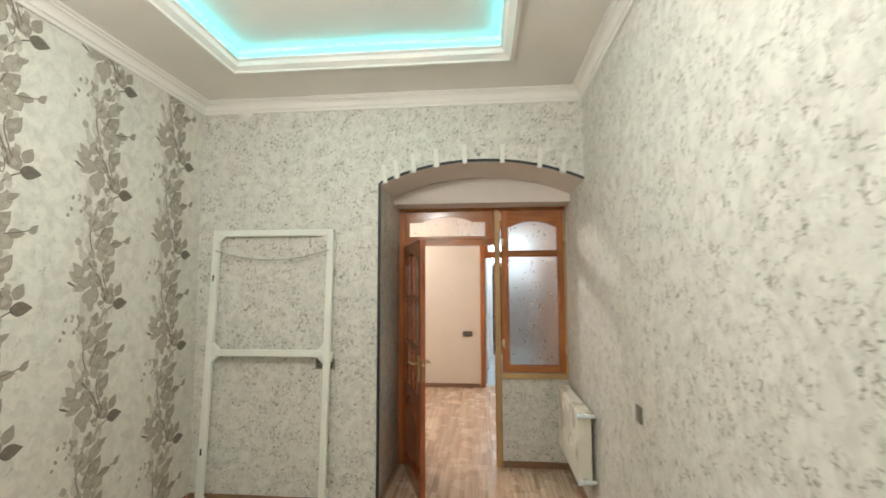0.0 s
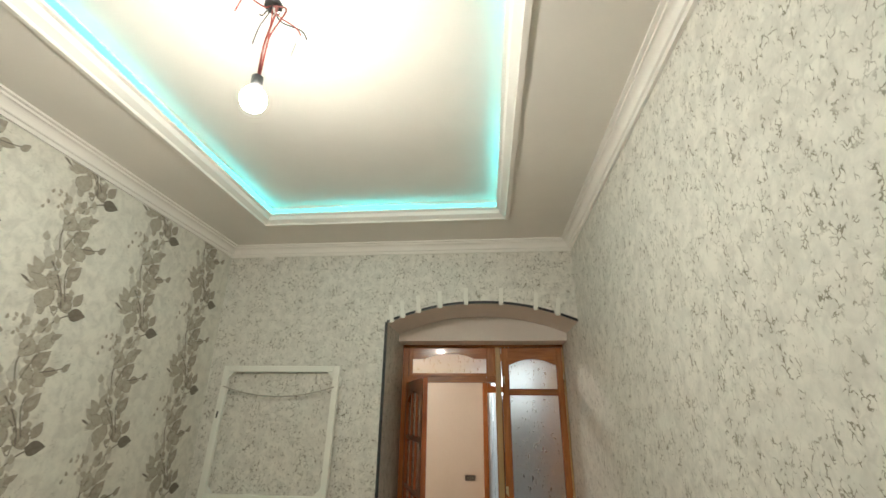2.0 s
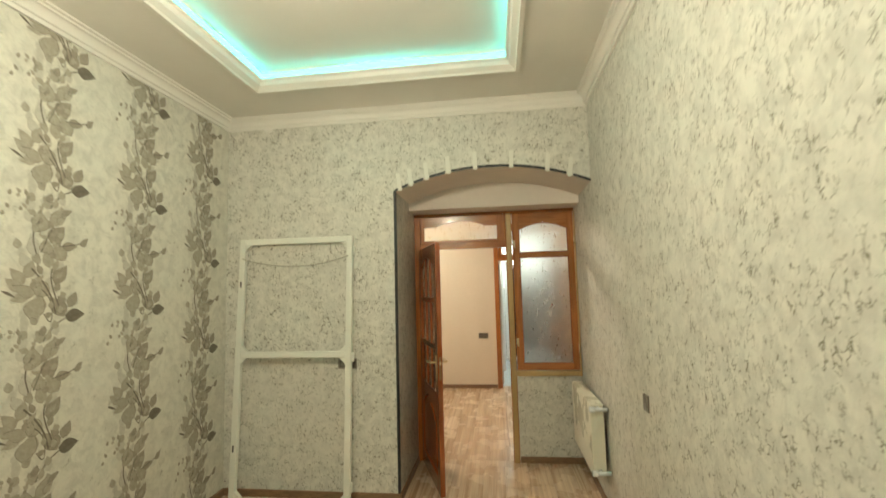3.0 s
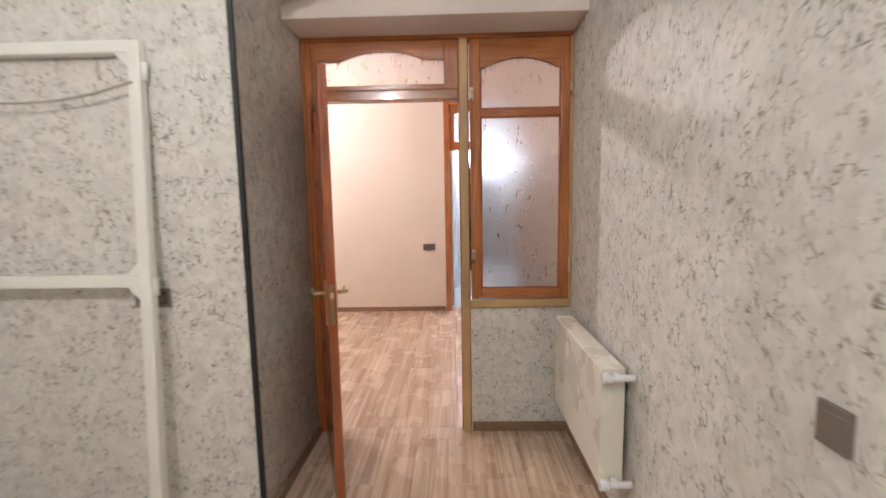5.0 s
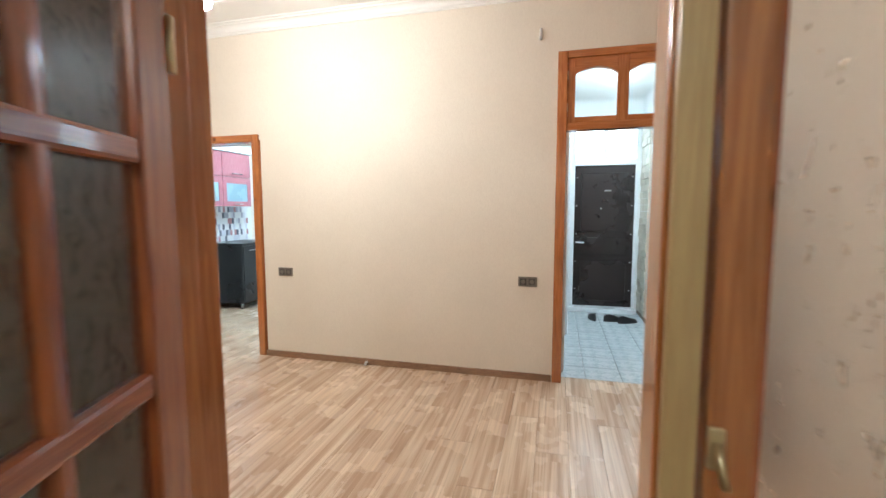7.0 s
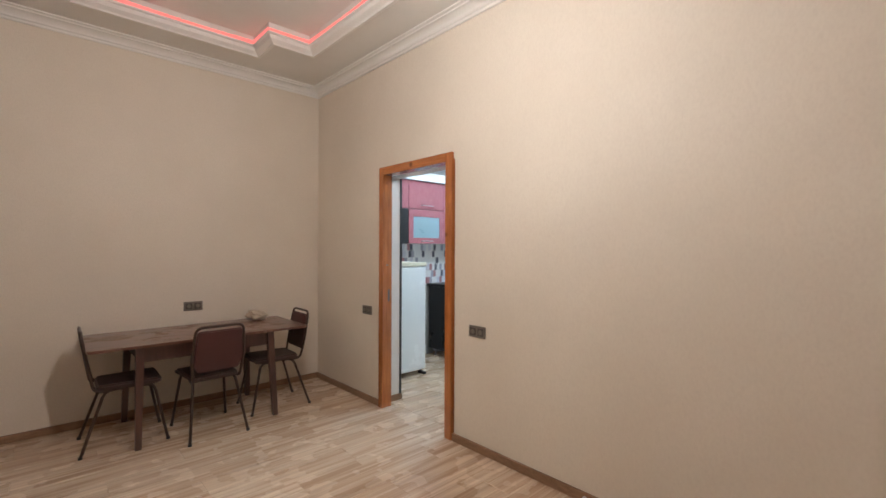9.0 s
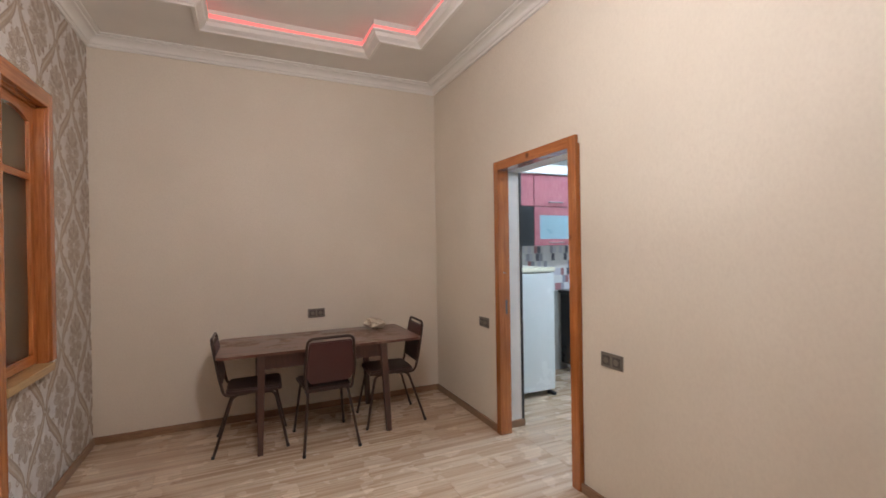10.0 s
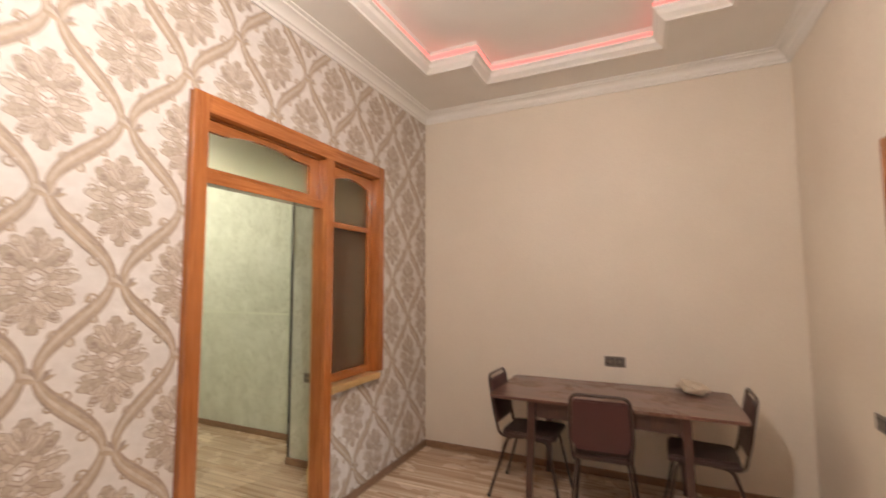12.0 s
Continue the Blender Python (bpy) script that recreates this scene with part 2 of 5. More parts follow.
MARBLED, BEIGE, DAMASK, GREEN = marbled_paper("marbled_wallpaper", (0.75, 0.727, 0.67), 0.035), beige_paper(), damask_ground(), green_paper()
GARLAND_GROUND = marbled_paper("garland_wallpaper", (0.735, 0.715, 0.645), -0.16)
PINE_Z, PINE_X, PINE_Y = pine("pine_upright", (9, 9, 0.55)), pine("pine_level", (0.55, 9, 9)), pine("pine_deep", (9, 0.55, 9))
LEAF_Z = pine("door_pine_upright", (9, 9, 0.55), (0.24, 0.052, 0.016), (0.42, 0.120, 0.038), 0.24)
LEAF_X = pine("door_pine_level", (0.55, 9, 9), (0.24, 0.052, 0.016), (0.42, 0.120, 0.038), 0.24)
RAW_Z = pine("pale_pine_upright", (9, 9, 0.55), (0.47, 0.29, 0.12), (0.62, 0.42, 0.19), 0.3)
RAW_X = pine("pale_pine_level", (0.55, 9, 9), (0.47, 0.29, 0.12), (0.62, 0.42, 0.19), 0.3)
LAMINATE, FIGURED, TILE, MOSAIC, PINK = laminate(), leaf_glass("figured_glass", (0.93, 0.92, 0.90), 0.38), floor_tile(), mosaic(), pink_gloss()
# dark tint stands in for the shaded reveal seen through the leaf's panes
SHADE_GLASS = leaf_glass("shade_tinted_figured_glass", (0.50, 0.46, 0.40), 0.26)
# dimness of the second frame's side panes is put into a brown tint
DIMMED_GLASS = leaf_glass("dimmed_figured_glass", (0.42, 0.33, 0.25), 0.5, 0.1)
HAZY = leaf_glass("hazy_glass", (0.86, 0.84, 0.74), 0.45, 0.08)
SKIRT = pine("skirting_oak", (2, 2, 9), (0.21, 0.115, 0.062), (0.34, 0.195, 0.11), 0.4)
CEILING = plain("ceiling_paint", (0.78, 0.755, 0.71), 0.75, 0, 90, 0.05, 0.06)
MOULD = plain("cornice_plaster", (0.84, 0.82, 0.78), 0.6, 0, 70, 0.05, 0.06)
PLASTER = plain("lintel_plaster", (0.80, 0.73, 0.68), 0.75, 0, 50, 0.08, 0.1)
WHITE = plain("white_paint", (0.80, 0.80, 0.79), 0.45, 0, 40, 0.08, 0.05)
PVC = plain("white_pvc", (0.82, 0.84, 0.86), 0.25, 0, 40, 0.04, 0.02)
ENAMEL = plain("radiator_enamel", (0.80, 0.77, 0.66), 0.28, 0, 50, 0.05, 0.03)
FRAMEWHITE = plain("frame_enamel", (0.82, 0.82, 0.76), 0.4, 0, 50, 0.08, 0.05)
BLACK = plain("black_trim", (0.025, 0.025, 0.027), 0.5, 0, 60, 0.2, 0.05)
TAPE = plain("masking_tape", (0.80, 0.785, 0.73), 0.6, 0, 80, 0.06, 0.1)
SOCKET = plain("bronze_plastic", (0.24, 0.21, 0.18), 0.3, 0.35, 80, 0.1, 0.03)
SOCKET_DARK = plain("socket_dark", (0.10, 0.088, 0.075), 0.4, 0.0, 80, 0.1, 0.03)
DULL = plain("dull_latch_metal", (0.30, 0.20, 0.11), 0.5, 0.9, 60, 0.2, 0.05)
BRASS = plain("brass", (0.72, 0.60, 0.38), 0.33, 1.0, 60, 0.15, 0.03)
STEEL = plain("brushed_steel", (0.55, 0.55, 0.55), 0.3, 1.0, 60, 0.1, 0.03)
TUBE = plain("brown_tube", (0.06, 0.036, 0.027), 0.35, 0.3, 60, 0.25, 0.04)
VINYL = plain("burgundy_vinyl", (0.066, 0.018, 0.017), 0.42, 0, 120, 0.22, 0.2)
SEATVINYL = plain("brown_seat_vinyl", (0.052, 0.026, 0.021), 0.45, 0, 120, 0.25, 0.2)


def worn_top():
    """Dark veneer with pale scuffed patches."""
    m = pine("table_veneer", (1.2, 0.25, 1), (0.10, 0.04, 0.028), (0.20, 0.085, 0.058), 0.3)
    nt, b = m.node_tree, m.node_tree.nodes["Principled BSDF"]
    old = b.inputs["Base Color"].links[0].from_socket
    v = coords(nt, (1, 0.7, 1))
    patch = ramp(nt, noise_tex(nt, v, 4.5, 5, 0.7, 0.6), [(0.52, 0.0), (0.62, 0.6)])
    fine = ramp(nt, noise_tex(nt, v, 38, 3, 0.6), [(0.4, 0.2), (0.7, 1.0)])
    nt.links.new(mix(nt, mix(nt, 1.0, patch, fine, "MULTIPLY"), old, (0.36, 0.25, 0.19)), b.inputs["Base Color"])
    nt.links.new(ramp(nt, patch, [(0.0, 0.28), (0.6, 0.6)]), b.inputs["Roughness"])
    return m


TABLELEG = pine("table_leg_wood", (6, 6, 0.5), (0.05, 0.022, 0.017), (0.085, 0.036, 0.026), 0.35)
TABLEWOOD = worn_top()
PAPER = plain("crumpled_paper", (0.62, 0.52, 0.40), 0.8, 0, 30, 0.15, 0.2)
FRIDGE = plain("fridge_enamel", (0.74, 0.79, 0.82), 0.22, 0, 30, 0.04, 0.03)
FRIDGE_TOP = plain("fridge_top", (0.74, 0.72, 0.58), 0.4, 0, 30, 0.08, 0.03)
DARKPANEL = plain("black_panel", (0.018, 0.018, 0.02), 0.3, 0, 60, 0.25, 0.04)
LEATHER = plain("dark_leatherette", (0.022, 0.014, 0.013), 0.28, 0, 90, 0.3, 0.25)
GREYSTONE = plain("grey_stone_paper", (0.42, 0.40, 0.37), 0.6, 0, 14, 0.35, 0.2)
LIGHTSTONE = plain("pale_stone_cladding", (0.62, 0.57, 0.47), 0.7, 0, 18, 0.25, 0.4)
# opaque pale blue stands in for frosted glass with a lit interior
FROSTED = plain("opaque_pale_glass", (0.27, 0.39, 0.45), 0.3, 0, 30, 0.1, 0.01)
HALLGLASS = clear_glass("hall_transom_glass", (0.93, 0.96, 0.97), 0.2)
RUBBER = plain("black_rubber", (0.02, 0.02, 0.02), 0.6)
WIRE_RED = plain("red_wire", (0.32, 0.05, 0.04), 0.5)
SHOE = plain("black_shoe_leather", (0.02, 0.018, 0.018), 0.35)
LEAF_GREY = print_ink("leaf_grey_ink", (0.28, 0.245, 0.195), (0.38, 0.34, 0.28))
LEAF_MID = print_ink("leaf_mid_ink", (0.35, 0.315, 0.26), (0.46, 0.42, 0.355))
LEAF_DARK = print_ink("leaf_dark_ink", (0.13, 0.108, 0.085), (0.20, 0.172, 0.14))
LEAF_PALE = print_ink("leaf_pale_ink", (0.50, 0.48, 0.43), (0.59, 0.57, 0.515))
RIBBON = print_ink("damask_ribbon_ink", (0.41, 0.315, 0.225), (0.53, 0.425, 0.325), 26)
ROSE = print_ink("damask_rose_ink", (0.40, 0.325, 0.25), (0.54, 0.455, 0.37), 30)
ROSE_PALE = print_ink("damask_pale_ink", (0.51, 0.435, 0.36), (0.64, 0.565, 0.49), 30)
ROSE_DARK = print_ink("damask_shadow_ink", (0.30, 0.225, 0.18), (0.43, 0.345, 0.285), 30)

# ---------------------------------------------------------------- building helpers


def box(bm, x0, x1, y0, y1, z0, z1, bevel=0.0):
    x0, x1, y0, y1, z0, z1 = min(x0, x1), max(x0, x1), min(y0, y1), max(y0, y1), min(z0, z1), max(z0, z1)
    vs = [bm.verts.new((x, y, z)) for z in (z0, z1) for x, y in ((x0, y0), (x1, y0), (x1, y1), (x0, y1))]
    fs = [bm.faces.new([vs[i] for i in f]) for f in ((3, 2, 1, 0), (4, 5, 6, 7), (0, 1, 5, 4), (1, 2, 6, 5), (2, 3, 7, 6), (3, 0, 4, 7))]
    if bevel:
        edges = list({e for f in fs for e in f.edges})
        bmesh.ops.bevel(bm, geom=edges, offset=bevel, segments=2, affect="EDGES", profile=0.5)
    return bm


def slab(bm, pts, axis, a, b):
    """A flat outline, drawn in the two axes other than the given one, drawn out from a to b along it."""
    def place(p, q, d):
        return (d, p, q) if axis == "x" else (p, d, q) if axis == "y" else (p, q, d)
    n = len(pts)
    lo, hi = [bm.verts.new(place(p, q, a)) for p, q in pts], [bm.verts.new(place(p, q, b)) for p, q in pts]
    bm.faces.new(lo)
    bm.faces.new(hi)
    for i in range(n):
        bm.faces.new((lo[i], lo[(i + 1) % n], hi[(i + 1) % n], hi[i]))
    bmesh.ops.recalc_face_normals(bm, faces=bm.faces)
    return bm


def rod(bm, pts, r, sides=10, closed=False):
    """A round tube along a line of points."""
    pts = [Vector(p) for p in pts]
    rings, n = [], len(pts)
    up = Vector((0.31, 0.17, 0.93))
    for i, p in enumerate(pts):
        a, b = (pts[(i - 1) % n], pts[(i + 1) % n]) if closed else (pts[max(i - 1, 0)], pts[min(i + 1, n - 1)])
        t = (b - a).normalized()
        s = t.cross(up).normalized()
        w = s.cross(t)
        rings.append([bm.verts.new(p + r * (math.cos(k) * s + math.sin(k) * w)) for k in (2 * math.pi * j / sides for j in range(sides))])
    for i in range(n if closed else n - 1):
        A, B = rings[i], rings[(i + 1) % n]
        for j in range(sides):
            bm.faces.new((A[j], A[(j + 1) % sides], B[(j + 1) % sides], B[j])).smooth = True
    if not closed:
        bm.faces.new(rings[0][::-1])
        bm.faces.new(rings[-1])
    return bm


def bend(pts, r=0.04, steps=5):
    """The line through pts with its corners rounded."""
    pts = [Vector(p) for p in pts]
    out = [pts[0]]
    for a, c, b in zip(pts, pts[1:], pts[2:]):
        p, q = c + (a - c).normalized() * min(r, (a - c).length / 2), c + (b - c).normalized() * min(r, (b - c).length / 2)
        out += [p * (1 - k) ** 2 + 2 * c * k * (1 - k) + q * k * k for k in (i / steps for i in range(steps + 1))]
    return out + [pts[-1]]


def ball(bm, c, r, sx=1, sy=1, sz=1, u=16, v=10):
    m = Matrix.Translation(c) @ Matrix.Diagonal((sx, sy, sz, 1))
    made = bmesh.ops.create_uvsphere(bm, u_segments=u, v_segments=v, radius=r, matrix=m)
    for f in {f for w in made["verts"] for f in w.link_faces}:
        f.smooth = True
    return bm


def part(name, bm, material, parent=None, label="", at=None):
    """Links a bmesh as one mesh object under a thing or a part."""
    me = bpy.data.meshes.new(name)
    bm.normal_update()
    bm.to_mesh(me)
    bm.free()
    for m in material if isinstance(material, (list, tuple)) else [material]:
        me.materials.append(m)
    ob = new(name, me)
    if at is not None:
        ob.matrix_basis = at
    if parent:
        ob.parent = parent
    if label:
        tagged(ob, label)
    return ob


def thing(name, label, category, at=None, group="", kind=""):
    ob = new(name)
    ob.empty_display_size = 0.1
    if at is not None:
        ob.matrix_basis = at
    return tagged(ob, label, category, group, kind)


def setting(name, bm, material, label, category):
    return tagged(part(name, bm, material), label, category, "", "structure")


def B():
    return bmesh.new()


def one(x0, x1, y0, y1, z0, z1, bevel=0.0):
    return box(B(), x0, x1, y0, y1, z0, z1, bevel)

# ---------------------------------------------------------------- large structure
WALL_TOP = 3.45
ARCH_L, ARCH_SPRING, ARCH_RISE = -0.12, 2.465, 0.16


def arch_z(x, x0=ARCH_L, x1=AX1):
    k = (x - x0) / (x1 - x0) * 2 - 1
    return ARCH_SPRING + ARCH_RISE * (1 - abs(k) ** 2.1)


def arch_points(x0, x1, n=24):
    return [(x0 + (x1 - x0) * i / n, arch_z(x0 + (x1 - x0) * i / n, x0, x1)) for i in range(n + 1)]


# marbled room
setting("wall_a_north", slab(B(), [(AX0 - 0.15, 0), (ARCH_L, 0), *arch_points(ARCH_L, AX1), (AX1, WALL_TOP), (AX0 - 0.15, WALL_TOP)], "y", AY1, 0.0),
        MARBLED, "grey marbled wallpaper wall with an arched opening", "wall")
wall_west = setting("wall_a_west", one(AX0 - 0.148, AX0, AY0, AY1, 0, WALL_TOP), GARLAND_GROUND, "wallpaper wall with grey leaf garlands", "wall")
setting("wall_a_east", one(AX1, AX1 + 0.2, AY0, 0.0, 0, WALL_TOP), MARBLED, "grey marbled wallpaper wall with flecks", "wall")
setting("wall_a_south", one(AX0 - 0.2, AX1 + 0.2, AY0 - 0.2, AY0, 0, WALL_TOP), MARBLED, "grey marbled wallpaper wall", "wall")

# lintel and soffit of the alcove
soff = B()
for (xa, za), (xb, zb) in zip(arch_points(ARCH_L + 0.001, AX1 - 0.001), arch_points(ARCH_L + 0.001, AX1 - 0.001)[1:]):
    slab(soff, [(xa, za - 0.012), (xb, zb - 0.012), (xb, zb - 0.003), (xa, za - 0.003)], "y", AY1 + 0.004, -0.002)
setting("trim_arch_soffit", soff, PLASTER, "pale plastered soffit of an arched opening", "trim")
lin = [(ARCH_L + 0.002, 2.385), (AX1 - 0.002, 2.385)] + [(x, z - 0.014) for x, z in reversed(arch_points(ARCH_L + 0.002, AX1 - 0.002))]
setting("trim_lintel", slab(B(), lin, "y", -0.27, -0.004), PLASTER, "pale plastered lintel above the glazed door", "trim")

# living room: south wall in the damask paper, with two openings for the glazed partitions
south = B()
FR_A0, FR_A1, FR_C0, FR_C1 = -0.12, 1.449, -3.50, -1.84
box(south, BX0 - 0.2, FR_C0, 0.0, BY0, 0, WALL_TOP)
box(south, FR_C1, FR_A0, 0.0, BY0, 0, WALL_TOP)
box(south, FR_A1, BX1 + 0.2, 0.0, BY0, 0, WALL_TOP)
box(south, FR_C0, FR_C1, 0.0, BY0, 2.465, WALL_TOP)
box(south, FR_A0, FR_A1, 0.0, BY0, 2.465, WALL_TOP)
box(south, FR_C0, -2.80, 0.0, BY0, 0, 0.795)
wall_south = setting("wall_b_south", south, DAMASK, "white and taupe damask wallpaper wall", "wall")
under = one(0.845, AX1, 0.012, BY0, 0, 0.795)
setting("wall_a_parapet", under, MARBLED, "low marbled wallpaper parapet under the window", "wall")

setting("wall_b_west", one(BX0 - 0.2, BX0, 0.0, 6.5, 0, WALL_TOP), BEIGE, "plain beige wallpaper wall behind the table", "wall")
setting("wall_b_east", one(BX1, BX1 + 0.2, 0.0, NY, 0, WALL_TOP), BEIGE, "plain beige wallpaper wall", "wall")
KD0, KD1, HD0, HD1 = -3.12, -2.12, 0.66, 1.60
north = B()
box(north, BX0, KD0, BY1, NY, 0, WALL_TOP)
box(north, KD1, HD0, BY1, NY, 0, WALL_TOP)
box(north, HD1, BX1, BY1, NY, 0, WALL_TOP)
box(north, KD0, KD1, BY1, NY, 2.12, WALL_TOP)
box(north, HD0, HD1, BY1, NY, 2.66, WALL_TOP)
setting("wall_b_north", north, BEIGE, "plain beige wallpaper wall with two doorways", "wall")
jam = B()
box(jam, KD0, KD0 + 0.006, 3.10, NY + 0.004, 0, 2.12)
box(jam, KD0 + 0.006, KD1, 3.10, NY + 0.004, 2.11, 2.119)
setting("trim_kitchen_reveal", jam, WHITE, "white plastered reveal of the kitchen doorway", "trim")
setting("trim_kitchen_corner", one(KD0 + 0.002, KD0 + 0.012, NY - 0.01, NY + 0.012, 0, 2.12), BLACK, "thin black corner bead", "trim")

# green room
cw = B()
box(cw, CX0 - 0.2, CX0, CY0, 0.0, 0, WALL_TOP)
setting("wall_c_west", cw, GREEN, "sage green marbled wallpaper wall", "wall")
setting("wall_c_south", one(CX0 - 0.2, CX1, CY0 - 0.2, CY0, 0, WALL_TOP), GREEN, "sage green wallpaper wall", "wall")
setting("wall_c_east", one(CX1 - 0.004, AX0 - 0.149, CY0, AY1, 0, WALL_TOP), GREEN, "sage green wallpaper wall", "wall")
CR = -3.44
cn = B()
box(cn, CX0, CR, AY1, 0.0, 0, WALL_TOP)
box(cn, CR, -1.86, AY1, 0.0, 2.48, WALL_TOP)
box(cn, -1.86, -1.762, AY1, 0.0, 0, WALL_TOP)
setting("wall_c_north", cn, GREEN, "sage green wallpaper pier beside an opening", "wall")
setting("trim_green_corner", one(CR - 0.012, CR + 0.008, AY1 - 0.01, AY1 + 0.008, 0, 2.48), BLACK, "thin black corner bead on a green wall", "trim")
setting("trim_green_dado", one(CX0, CX0 + 0.008, CY0, AY1, 1.215, 1.23), plain("dado_line", (0.66, 0.70, 0.58), 0.6), "pale dado line on the green wallpaper", "trim")

# kitchen and entry hall
KX1, KY1, HX0, HX1, HY1 = -0.6, 6.3, 0.74, 1.78, 5.85
setting("wall_k_north", one(BX0, KX1, KY1, KY1 + 0.2, 0, WALL_TOP), WHITE, "white kitchen wall", "wall")
setting("wall_k_east", one(KX1, KX1 + 0.2, NY, KY1, 0, WALL_TOP), WHITE, "white kitchen wall", "wall")
setting("wall_h_west", one(HX0 - 0.15, HX0, NY, HY1, 0, WALL_TOP), WHITE, "white hall wall", "wall")
setting("wall_h_east", one(HX1, HX1 + 0.15, NY, HY1 + 0.3, 0, WALL_TOP), WHITE, "white hall wall", "wall")
hn = B()
box(hn, HX0 - 0.15, 0.83, HY1, HY1 + 0.2, 0, WALL_TOP)
box(hn, 1.735, HX1, HY1, HY1 + 0.2, 0, WALL_TOP)
box(hn, 0.83, 1.735, HY1, HY1 + 0.2, 2.62, WALL_TOP)
setting("wall_h_north", hn, WHITE, "white hall wall round the entrance door", "wall")

# ceilings: a lower ring with a raised field, lit by a strip behind a moulding
def outline_offset(pts, d):
    """A right-angled outline, moved inward by d (points run anticlockwise)."""
    out, n = [], len(pts)
    for i in range(n):
        a, c, b = Vector(pts[i - 1]), Vector(pts[i]), Vector(pts[(i + 1) % n])
        e, f = (c - a).normalized(), (b - c).normalized()
        out.append(tuple(c + d * Vector((-e.y, e.x)) + d * Vector((-f.y, f.x))))
    return out


def ring(bm, profile, outline):
    """A closed profile of (inward, height) pairs swept round an outline with mitred corners."""
    loops = [[bm.verts.new((*p, z)) for p in outline_offset(outline, d)] for d, z in profile]
    n, k = len(outline), len(profile)
    for i in range(k):
        A, C = loops[i], loops[(i + 1) % k]
        for j in range(n):
            bm.faces.new((A[j], A[(j + 1) % n], C[(j + 1) % n], C[j]))
    bmesh.ops.recalc_face_normals(bm, faces=bm.faces)
    return bm


def tray_ceiling(name, rect, hole, z, rise, led, led_label, label, height):
    x0, x1, y0, y1 = rect
    bm = B()
    edge = outline_offset(hole, 0.03)
    # lower ring as one face with a slit, then thickness
    outer = [(x0, y0), (x1, y0), (x1, y1), (x0, y1)]
    ov = [bm.verts.new((*p, z)) for p in outer]
    hv = [bm.verts.new((*p, z)) for p in edge]
    ed = [bm.edges.new((v[i], v[(i + 1) % len(v)])) for v in (ov, hv) for i in range(len(v))]
    bmesh.ops.triangle_fill(bm, use_beauty=True, edges=ed)
    for f in bm.faces:
        if f.normal.z > 0:
            f.normal_flip()
    # riser and raised field
    wide = outline_offset(hole, 0.088)
    lo, hi = [bm.verts.new((*p, z + 0.045)) for p in wide], [bm.verts.new((*p, z + rise)) for p in wide]
    sh = [bm.verts.new((*p, z + 0.045)) for p in edge]
    n = len(hole)
    for j in range(n):
        k = (j + 1) % n
        bm.faces.new((lo[j], lo[k], hi[k], hi[j]))
        bm.faces.new((hv[j], hv[k], sh[k], sh[j]))
        bm.faces.new((sh[j], sh[k], lo[k], lo[j]))
    bm.faces.new(hi)
    box(bm, x0 - 0.2, x1 + 0.2, y0 - 0.1, y1 + 0.1, z + rise + 0.01, z + rise + 0.08)
    tagged(part(name, bm, CEILING), label, "ceiling", "", "structure")
    m = B()
    ring(m, [(0.0, z - 0.001), (0.002, z - 0.014), (0.028, z - 0.016), (0.034, z - 0.004), (0.068, z + 0.016), (0.078, z + 0.042),
             (0.095, z + 0.048), (0.095, z + 0.062), (0.04, z + 0.062), (0.033, z - 0.001)], hole)
    tagged(part("trim_tray_moulding", m, MOULD), "white profiled moulding round the ceiling tray", "trim", "", "structure")
    s, r = B(), random.Random(7)
    run = outline_offset(hole, 0.093)
    for a, c in zip(run, run[1:] + run[:1]):       # a soft strip along each side, a little wavy at its upper edge
        n = max(2, int((Vector(c) - Vector(a)).length / 0.08))
        ph = r.uniform(0, 6)
        low = [Vector((*Vector(a).lerp(Vector(c), k / n), z + 0.064)) for k in range(n + 1)]
        top = [p + Vector((0, 0, height * (0.78 + 0.22 * math.sin(ph + 0.35 * k)))) for k, p in enumerate(low)]
        bl, tl = [s.verts.new(p) for p in low], [s.verts.new(p) for p in top]
        for k in range(n):
            s.faces.new((bl[k], bl[k + 1], tl[k + 1], tl[k]))
    tagged(part("led_strip", s, led), led_label, "led strip")


def cornice(name, rect, z, drop, out, label):
    x0, x1, y0, y1 = rect
    m = B()
    bed = [(0.0, z), (0.0, z - drop), (0.016, z - drop), (0.020, z - drop * 0.80), (0.030, z - drop * 0.76)]
    cove = [(0.032 + (out * 0.72 - 0.032) * (1 - math.cos(k * math.pi / 12)), z - drop * (0.72 - 0.46 * math.sin(k * math.pi / 12))) for k in range(7)]
    crown = [(out * 0.76, z - drop * 0.26), (out * 0.78, z - drop * 0.14), (out, z - drop * 0.12), (out, z)]
    ring(m, bed + cove + crown, [(x0, y0), (x1, y0), (x1, y1), (x0, y1)])
    tagged(part(name, m, MOULD), label, "cornice", "", "structure")


LED_AQUA, LED_RED = glow("aqua_led", (0.08, 0.96, 1.0), LED_A), glow("coral_led", (1.0, 0.16, 0.14), LED_B)
TA = [(-1.07, -5.19), (0.90, -5.19), (0.90, -1.29), (-1.07, -1.29)]
tray_ceiling("ceiling_a", (AX0 - 0.1, AX1 + 0.1, AY0 - 0.1, AY1 + 0.1), TA, CEIL_A, 0.12, LED_AQUA, "glowing turquoise light strip in the ceiling tray", "off-white ceiling with a raised tray", 0.042)
cornice("cornice_a", (AX0, AX1, AY0, AY1), CEIL_A, 0.095, 0.085, "white profiled plaster cornice")
